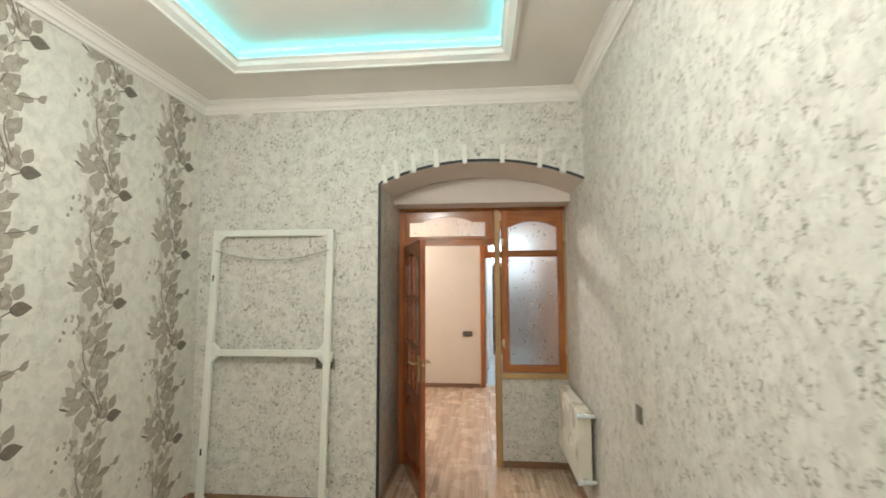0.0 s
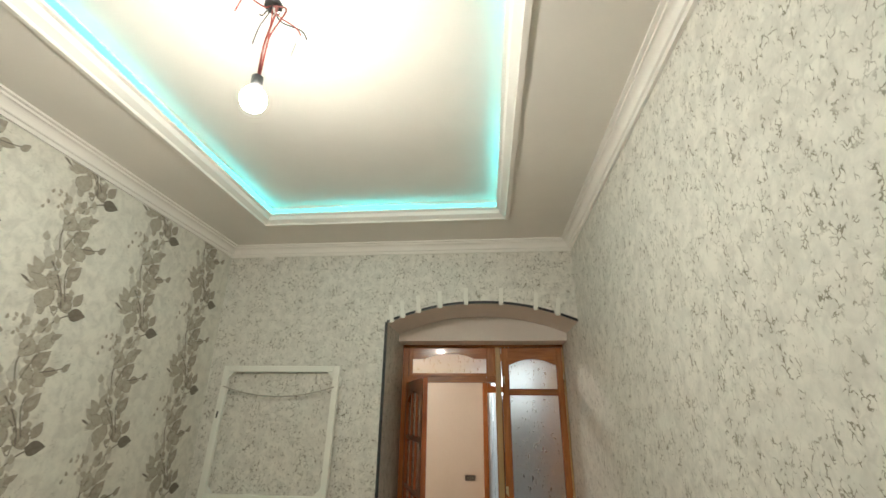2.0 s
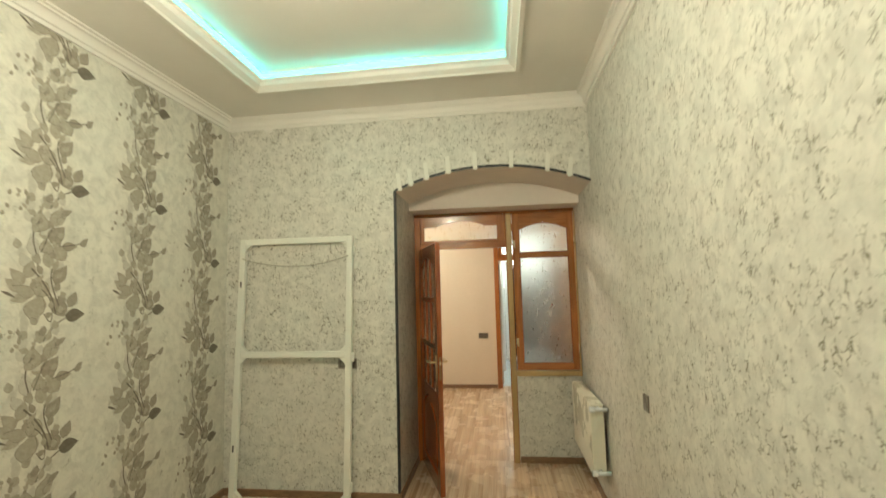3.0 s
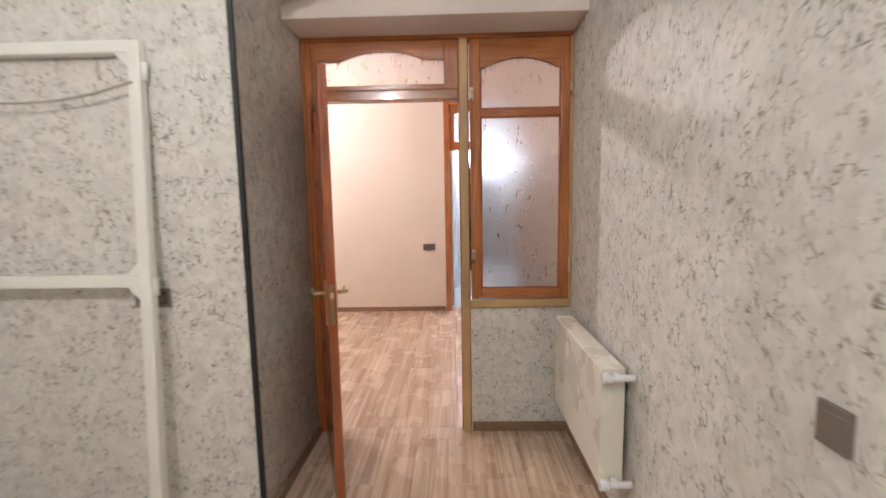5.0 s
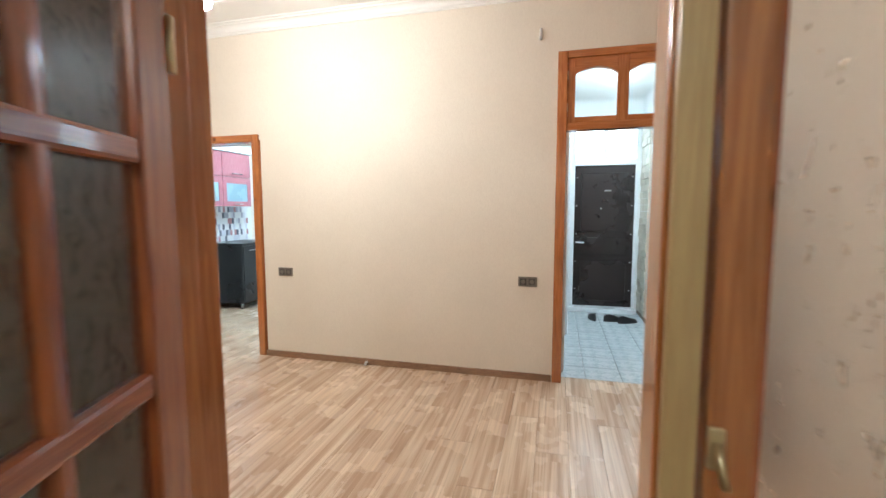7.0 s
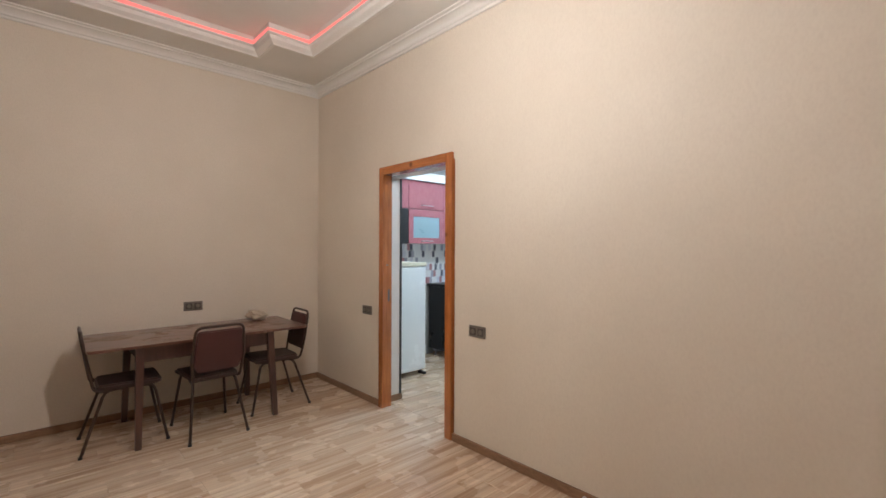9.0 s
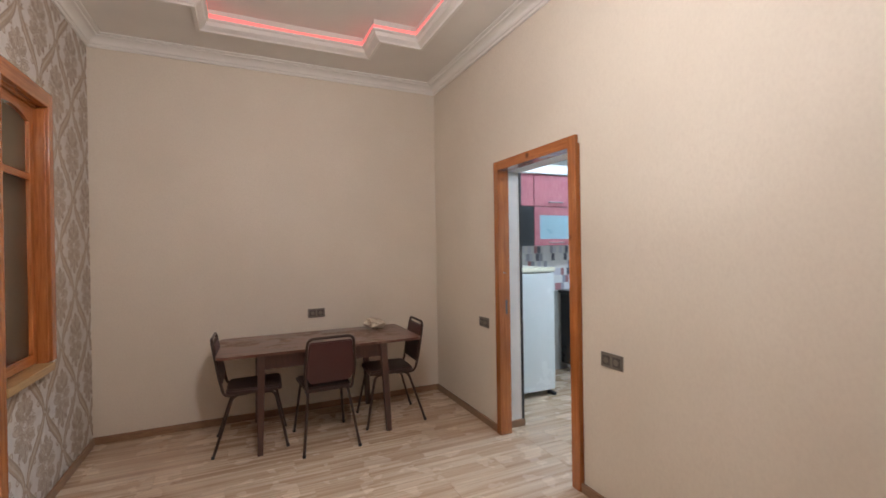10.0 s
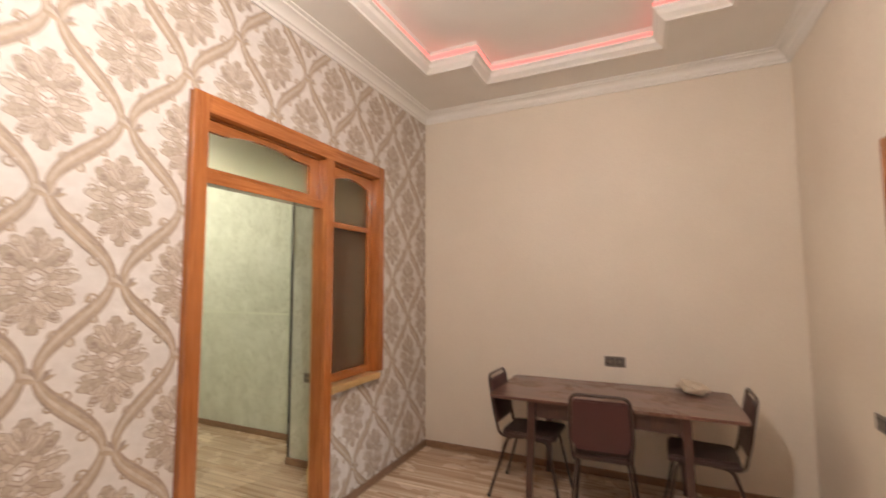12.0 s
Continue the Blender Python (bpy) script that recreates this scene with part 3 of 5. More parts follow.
TB = [(-3.52, 0.48), (1.22, 0.48), (1.22, 0.86), (1.57, 0.86), (1.57, 2.22), (1.22, 2.22), (1.22, 2.58), (-3.52, 2.58), (-3.52, 2.22), (-3.87, 2.22), (-3.87, 0.86), (-3.52, 0.86)]
tray_ceiling("ceiling_b", (BX0 - 0.1, BX1 + 0.1, BY0 - 0.06, BY1 + 0.1), TB, CEIL_B, 0.13, LED_RED, "glowing coral red light strip in the ceiling tray", "off-white ceiling with a stepped raised tray", 0.03)
cornice("cornice_b", (BX0, BX1, BY0, BY1), CEIL_B, 0.085, 0.12, "white profiled plaster cornice")
setting("ceiling_c", one(CX0 - 0.1, CX1 + 0.1, CY0 - 0.1, 0.0, CEIL_C, CEIL_C + 0.1), CEILING, "plain off-white ceiling", "ceiling")
setting("ceiling_k", one(BX0, KX1, NY, KY1, CEIL_K, CEIL_K + 0.1), plain("kitchen_ceiling", (0.72, 0.73, 0.74), 0.8, 0, 7, 0.3, 0.4), "white kitchen ceiling with uneven patches", "ceiling")
setting("ceiling_h", one(HX0 - 0.1, HX1 + 0.1, NY, HY1 + 0.1, CEIL_H, CEIL_H + 0.1), CEILING, "plain white hall ceiling", "ceiling")

# floors under the boards and tiles
floor_a = setting("floor_a", one(AX0 - 0.1, AX1 + 0.1, AY0 - 0.1, 0.05, -0.12, -0.012), SKIRT, "pale brown laminate floor with strip pattern", "floor")
floor_b = setting("floor_b", one(BX0 - 0.1, BX1 + 0.1, 0.05, 3.15, -0.12, -0.012), SKIRT, "pale brown laminate floor with strip pattern", "floor")
floor_c = setting("floor_c", one(CX0 - 0.1, AX0 - 0.102, CY0 - 0.1, 0.05, -0.12, -0.012), SKIRT, "pale brown laminate floor with strip pattern", "floor")
floor_k = setting("floor_k", one(BX0 - 0.1, KX1 + 0.1, 3.15, KY1 + 0.1, -0.12, -0.012), SKIRT, "pale laminate kitchen floor", "floor")
floor_h = setting("floor_h", one(HX0 - 0.1, HX1 + 0.1, 3.15, HY1 + 0.2, -0.12, -0.012), WHITE, "pale grout under hall tiles", "floor")


# skirting boards
def skirting(x0, x1, y0, y1):
    setting("baseboard", one(x0, x1, y0, y1, 0.0, 0.058, 0.004), SKIRT, "low brown wood-look skirting board", "skirting")


for s in ((AX0, AX0 + 0.016, AY0, AY1), (AX0 + 0.016, ARCH_L, AY1 - 0.016, AY1), (ARCH_L, ARCH_L + 0.016, AY1 - 0.016, -0.03), (AX1 - 0.016, AX1, AY0, 0.0),
          (0.85, AX1 - 0.016, -0.004, 0.012), (BX0, BX0 + 0.018, BY0, BY1), (BX0 + 0.018, FR_C0 + 0.62, BY0, BY0 + 0.018), (FR_C1 + 0.004, FR_A0 - 0.064, BY0, BY0 + 0.018), (AX1 + 0.06, BX1, BY0, BY0 + 0.018),
          (BX0 + 0.018, -3.085, BY1 - 0.018, BY1), (-2.13, 0.63, BY1 - 0.018, BY1), (1.63, BX1, BY1 - 0.018, BY1), (BX1 - 0.018, BX1, BY0, BY1),
          (CX0, CX0 + 0.018, CY0, AY1), (CX0 + 0.018, CR, AY1 - 0.018, AY1), (CR, CR + 0.018, AY1 - 0.018, -0.03), (KD0, KD0 + 0.018, 3.11, NY + 0.018), (HX1 - 0.012, HX1, NY + 0.05, HY1)):
    skirting(*s)


# ---------------------------------------------------------------- glazed partitions
def wave(u0, u1, z, rise, n=18, flat=0.16):
    """The lower edge of a shaped top rail: level at its ends, a bow between."""
    pts = []
    for i in range(n + 1):
        k = i / n
        w = min(max((k - flat) / (1 - 2 * flat), 0), 1)
        pts.append((u0 + (u1 - u0) * k, z + rise * math.sin(math.pi * w) ** 0.8))
    return pts


def partition(x_of, name, label, casing_b):
    """A pine frame with a doorway under a transom light and a side window. x_of maps the frame's own width onto the room."""
    unit = thing(name, label, "door frame", kind="structure")

    def bar(nm, u0, u1, y0, y1, z0, z1, mat, bev=0.004, lab=""):
        return part(nm, one(x_of(u0), x_of(u1), y0, y1, z0, z1, bev), mat, unit, lab)

    def shaped(nm, pts, y0, y1, mat, parent):
        return part(nm, slab(B(), [(x_of(u), z) for u, z in pts], "y", y0, y1), mat, parent)

    yb = 0.098
    bar("jamb", -0.088, -0.004, 0.0, yb if casing_b else 0.0765, 0, 2.362, PINE_Z)
    bar("jamb", 1.437, 1.447, 0.0, yb, 0.84, 2.362, PINE_Z)
    bar("head", -0.086, 1.445, -0.003, 0.06 if casing_b else yb, 2.362, 2.40, PINE_X)
    bar("post", 0.786, 0.845, 0.006, yb, 0, 2.362, PINE_Z)
    bar("transom_rail", -0.004, 0.786, 0.0, 0.082, 2.03, 2.085, PINE_X)
    # pale cover strips on the room side
    bar("cover_strip", 0.793, 0.838, -0.012, 0.006, 0, 2.36, RAW_Z, 0.003, "pale unvarnished pine strip")
    bar("cover_strip", 1.430, 1.447, -0.012, -0.001, 0.795, 2.36, RAW_Z, 0.003, "pale unvarnished pine strip")
    bar("cover_strip", -0.118, -0.072, -0.012, -0.001, 0, 2.38, PINE_Z, 0.003)
    bar("sill", 0.84, 1.447, -0.016, 0.10 if not casing_b else 0.125, 0.797, 0.845, RAW_X, 0.004, "pale unvarnished pine sill")
    # transom sash
    sash = bar("transom_sash", -0.002, 0.032, 0.002, 0.05, 2.086, 2.36, PINE_Z)
    part("stile", one(x_of(0.705), x_of(0.785), 0.002, 0.05, 2.086, 2.36, 0.004), PINE_Z, sash)
    part("bottom_rail", one(x_of(0.032), x_of(0.705), 0.002, 0.05, 2.086, 2.116, 0.004), PINE_X, sash)
    shaped("top_rail", [(0.032, 2.36)] + wave(0.032, 0.705, 2.302 if casing_b else 2.252, 0.032 if casing_b else 0.055) + [(0.705, 2.36)], 0.002, 0.05, PINE_X, sash)
    g = part("pane", one(x_of(0.034), x_of(0.703), 0.022, 0.027, 2.11, 2.34), HAZY if casing_b else FIGURED, sash, "figured glass pane")
    g.visible_shadow = False
    # window sash
    win = bar("window_sash", 0.852, 0.912, 0.0, 0.046, 0.85, 2.358, PINE_Z)
    part("stile", one(x_of(1.378), x_of(1.434), 0.0, 0.046, 0.85, 2.358, 0.004), PINE_Z, win)
    part("bottom_rail", one(x_of(0.912), x_of(1.378), 0.0, 0.046, 0.85, 0.911, 0.004), PINE_X, win)
    part("middle_rail", one(x_of(0.912), x_of(1.378), 0.0, 0.046, 1.925, 1.966, 0.004), PINE_X, win)
    shaped("top_rail", [(0.912, 2.358)] + wave(0.912, 1.378, 2.268 if casing_b else 2.195, 0.04 if casing_b else 0.056, 18, 0.05) + [(1.378, 2.358)], 0.0, 0.046, PINE_X, win)
    for z0, z1 in ((0.906, 1.93), (1.96, 2.30)):
        g = part("pane", one(x_of(0.91), x_of(1.38), 0.02, 0.026, z0, z1), DIMMED_GLASS if casing_b else FIGURED, win, "figured glass pane with pressed leaves")
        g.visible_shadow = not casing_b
    # bead round the panes
    bead = B()
    for z0, z1 in ((0.911, 1.925), (1.966, 2.195)):
        for a, b_, c, d in ((0.912, 0.921, z0, z1), (1.369, 1.378, z0, z1), (0.912, 1.378, z0, z0 + 0.009), (0.912, 1.378, z1 - 0.009, z1)):
            if not (z0 > 1.9 and c > 2.1):
                box(bead, x_of(a), x_of(b_), 0.006, 0.02, c, d)
    part("bead", bead, LEAF_Z, win)
    # brass latch and hinges
    for z in (2.06, 1.12):
        la = box(B(), x_of(0.853), x_of(0.875), -0.006, 0.0, z - 0.03, z + 0.03, 0.002)
        rod(la, [(x_of(0.864), -0.012, z + 0.012), (x_of(0.866), -0.024, z - 0.02), (x_of(0.872), -0.022, z - 0.045)], 0.006, 8)
        part("latch", la, BRASS, win, "brass casement latch")
    for z in (2.07, 1.05):
        part("hinge", rod(B(), [(x_of(1.432), -0.016, z - 0.045), (x_of(1.432), -0.016, z + 0.045)], 0.007, 8), BRASS, win, "brass pin hinge")
    # casing on the living room side
    if casing_b:
        for u0, u1, z0, z1, mat in ((-0.15, -0.008, 0, 2.465, PINE_Z), (1.442, 1.51, 0.848, 2.465, PINE_Z), (-0.008, 1.442, 2.372, 2.465, PINE_X)):
            part("casing", one(x_of(u0), x_of(u1), BY0 + 0.001 - 0.05, 0.115, z0, z1, 0.005), mat, unit)
        part("casing", one(x_of(0.788), x_of(0.845), 0.0985, 0.118, 0, 2.372, 0.005), PINE_Z, unit)
    return unit


def marbled_side(u):
    """The first frame's own width, with its hinge jamb set back into the opening."""
    return float(np.interp(u, (-0.118, -0.088, -0.072, -0.004, 0.7, 2.0), (-0.119, -0.118, -0.10, -0.062, 0.7, 2.0)))


partition(marbled_side, "door_1", "varnished pine door frame with transom and figured-glass side window", False)
def green_side(u):
    """The second frame is a little wider and the other way round."""
    return float(np.interp(u, (-0.2, -0.15, -0.088, -0.004, 0.786, 0.845, 1.437, 1.447, 1.51), (-1.79, -1.84, -1.90, -1.925, -2.79, -2.87, -3.425, -3.44, -3.50)))


partition(green_side, "door_2", "varnished pine frame with doorway, transom and side window", True)
cas = thing("door_casing", "varnished pine casing round the doorway", "door casing", kind="structure")
for x0, x1, z0, z1, mat in ((-0.19, -0.098, 0, 2.465, PINE_Z), (1.44, 1.51, 0, 2.465, PINE_Z), (-0.098, 1.44, 2.402, 2.465, PINE_X)):
    part("casing", one(x0, x1, 0.077, 0.172, z0, z1, 0.005), mat, cas)


# ---------------------------------------------------------------- door leaves
def door_leaf(label):
    """A pine leaf, hinged at its own origin and reaching along +x, with nine narrow panes over a shaped panel."""
    W, H, T = 0.796, 2.02, 0.02
    d = thing("door_leaf", label, "door")

    def bar(nm, x0, x1, z0, z1, mat, y=T, bev=0.005, parent=None, lab=""):
        return part(nm, one(x0, x1, -y, y, z0, z1, bev), mat, parent or d, lab)

    bar("stile", 0.0, 0.10, 0.008, H, LEAF_Z)
    bar("stile", W - 0.10, W, 0.008, H, LEAF_Z)
    bar("bottom_rail", 0.10, W - 0.10, 0.008, 0.14, LEAF_X)
    part("top_rail", slab(B(), [(0.10, H)] + wave(0.10, W - 0.10, 1.84, 0.085, 18, 0.04) + [(W - 0.10, H)], "y", -T, T), LEAF_X, d)
    part("lock_rail", slab(B(), [(0.10, 0.795)] + [(u, z) for u, z in wave(0.10, W - 0.10, 0.60, 0.11, 18, 0.08)] + [(W - 0.10, 0.795)], "y", -T, T), LEAF_X, d)
    pan = B()
    slab(pan, [(0.095, 0.13)] + [(W - 0.095, 0.13)] + [(u, z) for u, z in reversed(wave(0.095, W - 0.095, 0.61, 0.11, 18, 0.08))], "y", -0.007, 0.007)
    p = part("panel", pan, LEAF_Z, d)
    raised = [(0.145, 0.185), (W - 0.145, 0.185)] + [(u, z) for u, z in reversed(wave(0.145, W - 0.145, 0.54, 0.10, 18, 0.08))]
    part("raised_field", slab(B(), raised, "y", -0.016, 0.016), LEAF_Z, p)
    cols = [0.10 + (W - 0.20) * k / 3 for k in (1, 2)]
    for x in cols:
        bar("muntin", x - 0.016, x + 0.016, 0.785, 1.92, LEAF_Z, 0.017, 0.007)
    for z in (1.154, 1.545):
        bar("crossbar", 0.10, W - 0.10, z - 0.022, z + 0.022, LEAF_X, 0.0185, 0.009)
    xs, zs = [0.10, *cols, W - 0.10], [0.785, 1.154, 1.545, 1.925]
    for i in range(3):
        for j in range(3):
            g = part("pane", one(xs[i] - 0.004, xs[i + 1] + 0.004, -0.003, 0.003, zs[j], zs[j + 1]), SHADE_GLASS, d, "figured glass pane with shade in its tint")
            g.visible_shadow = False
    # lock plates, lever handles, edge plate
    for s in (-1, 1):
        pl = part("lock_plate", one(W - 0.075, W - 0.035, s * T, s * (T + 0.006), 0.90, 1.10, 0.002), BRASS, d, "brass lock plate")
        ha = B()
        rod(ha, bend([(W - 0.055, s * (T + 0.004), 1.045), (W - 0.055, s * (T + 0.05), 1.045), (W - 0.175, s * (T + 0.055), 1.04)], 0.015), 0.009, 10)
        ball(ha, (W - 0.178, s * (T + 0.055), 1.04), 0.011)
        part("handle", ha, BRASS, pl, "brass lever handle")
        part("keyhole", one(W - 0.059, W - 0.051, s * (T + 0.006), s * (T + 0.0075), 0.94, 0.965), BLACK, pl)
    part("edge_plate", one(W, W + 0.003, -0.009, 0.009, 0.91, 1.09), DULL, d, "dull metal latch plate")
    part("latch_bolt", one(W + 0.003, W + 0.012, -0.007, 0.007, 1.03, 1.055), BRASS, d)
    for z in (0.25, 1.75):
        part("hinge", rod(B(), [(-0.004, 0.022, z - 0.05), (-0.004, 0.022, z + 0.05)], 0.008, 8), BRASS, d, "brass pin hinge")
    return d


leaf = door_leaf("open varnished pine door with nine figured-glass panes")
leaf.matrix_basis = pose(-0.064, 0.008, 0, 0, 0, -69.8)
hall_leaf = copy_thing(leaf, pose(1.535, 3.0, 0, 0, 0, -91))
tagged(hall_leaf, "open varnished pine door beside the entry hall")
green_leaf = copy_thing(leaf, pose(-2.868, -0.042, 0, 0, 0, 199))
green_leaf.scale = (0.74, 1, 1)
tagged(green_leaf, "pine door swung open behind the side window")

# ---------------------------------------------------------------- doorways in the north wall
kf = thing("door_3", "varnished pine frame of the open kitchen doorway", "door frame", kind="structure")
part("jamb", one(-3.085, -3.02, 2.998, 3.10, 0, 2.17, 0.005), PINE_Z, kf)
part("jamb", one(-2.205, -2.135, 2.998, 3.10, 0, 2.17, 0.005), PINE_Z, kf)
part("head", one(-3.02, -2.205, 2.998, 3.10, 2.10, 2.17, 0.005), PINE_X, kf)
part("strike_plate", one(-3.0205, -3.0185, 3.055, 3.075, 0.96, 1.07), SOCKET_DARK, kf, "dull metal strike plate")
part("hook", rod(B(), [(-3.02, 3.04, 1.29), (-2.985, 3.035, 1.29)], 0.005, 8), SOCKET, kf)

hf = thing("door_4", "varnished pine door frame with a two-light transom", "door frame", kind="structure")
part("jamb", one(0.637, 0.712, 2.998, 3.12, 0, 2.685, 0.005), PINE_Z, hf)
part("jamb", one(1.54, 1.62, 2.998, 3.12, 0, 2.685, 0.005), PINE_Z, hf)
part("head", one(0.712, 1.54, 2.998, 3.12, 2.63, 2.685, 0.005), PINE_X, hf)
part("transom_rail", one(0.712, 1.54, 3.0, 3.11, 2.075, 2.135, 0.005), PINE_X, hf)
ts = part("transom_sash", one(1.083, 1.167, 3.02, 3.07, 2.137, 2.63, 0.004), PINE_Z, hf)
part("stile", one(0.713, 0.772, 3.02, 3.07, 2.137, 2.63, 0.004), PINE_Z, ts)
part("stile", one(1.49, 1.54, 3.02, 3.07, 2.137, 2.63, 0.004), PINE_Z, ts)
for u0, u1 in ((0.772, 1.083), (1.167, 1.49)):
    part("bottom_rail", one(u0, u1, 3.02, 3.07, 2.137, 2.178, 0.004), PINE_X, ts)
    part("top_rail", slab(B(), [(u0, 2.63)] + wave(u0, u1, 2.50, 0.055, 18, 0.0) + [(u1, 2.63)], "y", 3.02, 3.07), PINE_X, ts)
    g = part("pane", one(u0 - 0.005, u1 + 0.005, 3.042, 3.048, 2.17, 2.57), HALLGLASS, ts, "pale glass pane")
    g.visible_shadow = False
for z in (2.25, 2.5):
    part("hinge", rod(B(), [(0.712, 3.01, z - 0.03), (0.712, 3.01, z + 0.03)], 0.006, 8), BRASS, hf)

# ---------------------------------------------------------------- lamps
def bulb_lamp(name, place, ceiling_z, watts, colour, label, wires):
    """A bare bulb in a black holder on its wires, under an open ceiling box."""
    x, y, z = place
    lamp = thing(name, label, "ceiling lamp", pose(x, y, z))
    b = B()
    ball(b, (0, 0, 0), 0.042, 1, 1, 1.1)
    area = 4 * math.pi * 0.0435 ** 2
    part("bulb", b, glow(name + "_light", colour, watts / (math.pi * area)), lamp, "glowing bare bulb")
    part("holder", rod(B(), [(0, 0, 0.04), (0, 0, 0.06), (0, 0, 0.095)], 0.02, 14), BLACK, lamp, "black lamp holder")
    h = ceiling_z - z
    HX, HY = -0.05, 0.08
    w = B()
    rod(w, bend([(0, 0, 0.09), (-0.012, 0.01, 0.09 + (h - 0.09) * 0.35), (0.03, -0.01, 0.09 + (h - 0.09) * 0.7), (HX, HY, h - 0.01)], 0.05), 0.004, 6)
    rod(w, bend([(0.005, 0, 0.09), (0.018, -0.012, 0.09 + (h - 0.09) * 0.4), (0.06, 0.012, 0.09 + (h - 0.09) * 0.75), (HX, HY, h - 0.01)], 0.05), 0.0035, 6)
    part("wire", w, WIRE_RED, lamp, "twisted dark red flex")
    part("ceiling_hole", rod(B(), [(HX, HY, h + 0.0), (HX, HY, h - 0.02)], 0.035, 16), BLACK, lamp)
    rnd = random.Random(5)
    for k in range(wires):
        a = 2 * math.pi * k / max(wires, 1)
        r = rnd.uniform(0.06, 0.15)
        pts = [(HX, HY, h - 0.005), (HX + 0.03 * math.cos(a), HY + 0.03 * math.sin(a), h - 0.05 - 0.03 * rnd.random()),
               (HX + r * math.cos(a), HY + r * math.sin(a), h - rnd.uniform(0.06, 0.16)), (HX + (r + 0.02) * math.cos(a), HY + (r + 0.02) * math.sin(a), h - rnd.uniform(0.02, 0.19))]
        part("loose_wire", rod(B(), bend(pts, 0.03), 0.003, 6), (WIRE_RED, BLACK, WHITE)[k % 3], lamp)
    return lamp


bulb_lamp("hanging_bulb", (-0.07, -3.24, 2.735), CEIL_A + 0.12, BULB_A, (1.0, 0.94, 0.86), "lit bare bulb hanging on loose wires", 9)
bulb_lamp("hanging_bulb", (-1.34, 1.53, 2.64), CEIL_B + 0.13, BULB_B, (1.0, 0.915, 0.86), "lit bare bulb hanging from the ceiling tray", 0)
# the green room's bulb is an added source, out of view
bulb_lamp("hanging_bulb", (-2.7, -2.5, 2.55), CEIL_C, BULB_C, (1.0, 0.93, 0.78), "unseen bare bulb added to light the green room", 0)

tube = thing("tube_lamp", "white tube lamp on the kitchen ceiling", "ceiling lamp")
part("housing", one(-3.4, -2.2, 4.55, 4.65, CEIL_K - 0.035, CEIL_K, 0.008), PVC, tube)
part("diffuser", rod(B(), [(-3.38, 4.6, CEIL_K - 0.055), (-2.22, 4.6, CEIL_K - 0.055)], 0.02, 14), glow("tube_glow", (0.70, 0.87, 1.0), TUBE_KITCHEN / (math.pi * 0.146)), tube, "glowing white tube")
# added fixture that brightens the hall besides the transom's daylight
hl = thing("ceiling_lamp", "round white lamp added to brighten the hall", "ceiling lamp")
part("base", rod(B(), [(1.28, 4.4, CEIL_H), (1.28, 4.4, CEIL_H - 0.02)], 0.13, 24), PVC, hl)
part("shade", ball(B(), (1.28, 4.4, CEIL_H - 0.02), 0.12, 1, 1, 0.4, 24, 12), glow("hall_lamp_glow", (0.82, 0.93, 1.0), LAMP_HALL / (math.pi * 0.1)), hl, "glowing white dome")


# ---------------------------------------------------------------- sockets and switches
def socket(place, facing, twin=True, label="bronze twin wall socket", upright=False):
    """A wall plate at the wall's face; facing is the turn about z from a plate that looks towards -y."""
    s = thing("wall_socket", label, "socket", pose(*place, 0, 0, facing), "wall sockets")
    w, h = (0.155, 0.082) if twin else (0.082, 0.082)
    if upright:
        w, h = 0.075, 0.085
    part("plate", one(-w / 2, w / 2, -0.010, 0.0, -h / 2, h / 2, 0.003), SOCKET, s)
    for x in ((-0.036, 0.036) if twin else (0,)):
        part("insert", one(x - 0.027, x + 0.027, -0.013, -0.010, -0.027, 0.027, 0.002), SOCKET if upright else SOCKET_DARK, s)
        if not upright:
            part("well", rod(B(), [(x, -0.0145, 0), (x, -0.0128, 0)], 0.018, 16), SOCKET, s)
    return s


socket((0.425, BY1, 0.845), 0, True, "bronze twin wall socket beside the hall door")
socket((-1.886, BY1, 0.85), 0, True, "bronze twin wall socket beside the kitchen doorway")
socket((-3.298, BY1, 0.857), 0, True, "bronze twin socket near the room corner")
socket((BX0, 1.779, 0.902), 90, True, "bronze twin wall socket above the table")
socket((-0.54, AY1, 1.055), 0, True, "bronze twin socket behind the white frame")
socket((AX1, -1.82, 1.02), -90, False, "bronze light switch on marbled wallpaper", True)
socket((CR, -0.594, 0.735), 90, False, "bronze socket on the green reveal")

# ---------------------------------------------------------------- marbled room
# black bead down the arch's edge, broken by tape along the bow
setting("trim_arch_bead", one(ARCH_L - 0.016, ARCH_L + 0.004, AY1 - 0.008, AY1 + 0.012, 0, 2.462), BLACK, "black corner bead down the opening's edge", "trim")
bow = arch_points(ARCH_L, AX1, 60)
tape_u = (0.025, 0.085, 0.17, 0.285, 0.425, 0.61, 0.79, 0.90)
segs = B()
for (xa, za), (xb, zb) in zip(bow, bow[1:]):
    k = ((xa + xb) / 2 - ARCH_L) / (AX1 - ARCH_L)
    if min(abs(k - t) for t in tape_u) > 0.012:
        slab(segs, [(xa, za - 0.012), (xb, zb - 0.012), (xb, zb + 0.008), (xa, za + 0.008)], "y", AY1 - 0.007, AY1 + 0.002)
setting("trim_arch_bow", segs, BLACK, "black bead along the arch's bow", "trim")
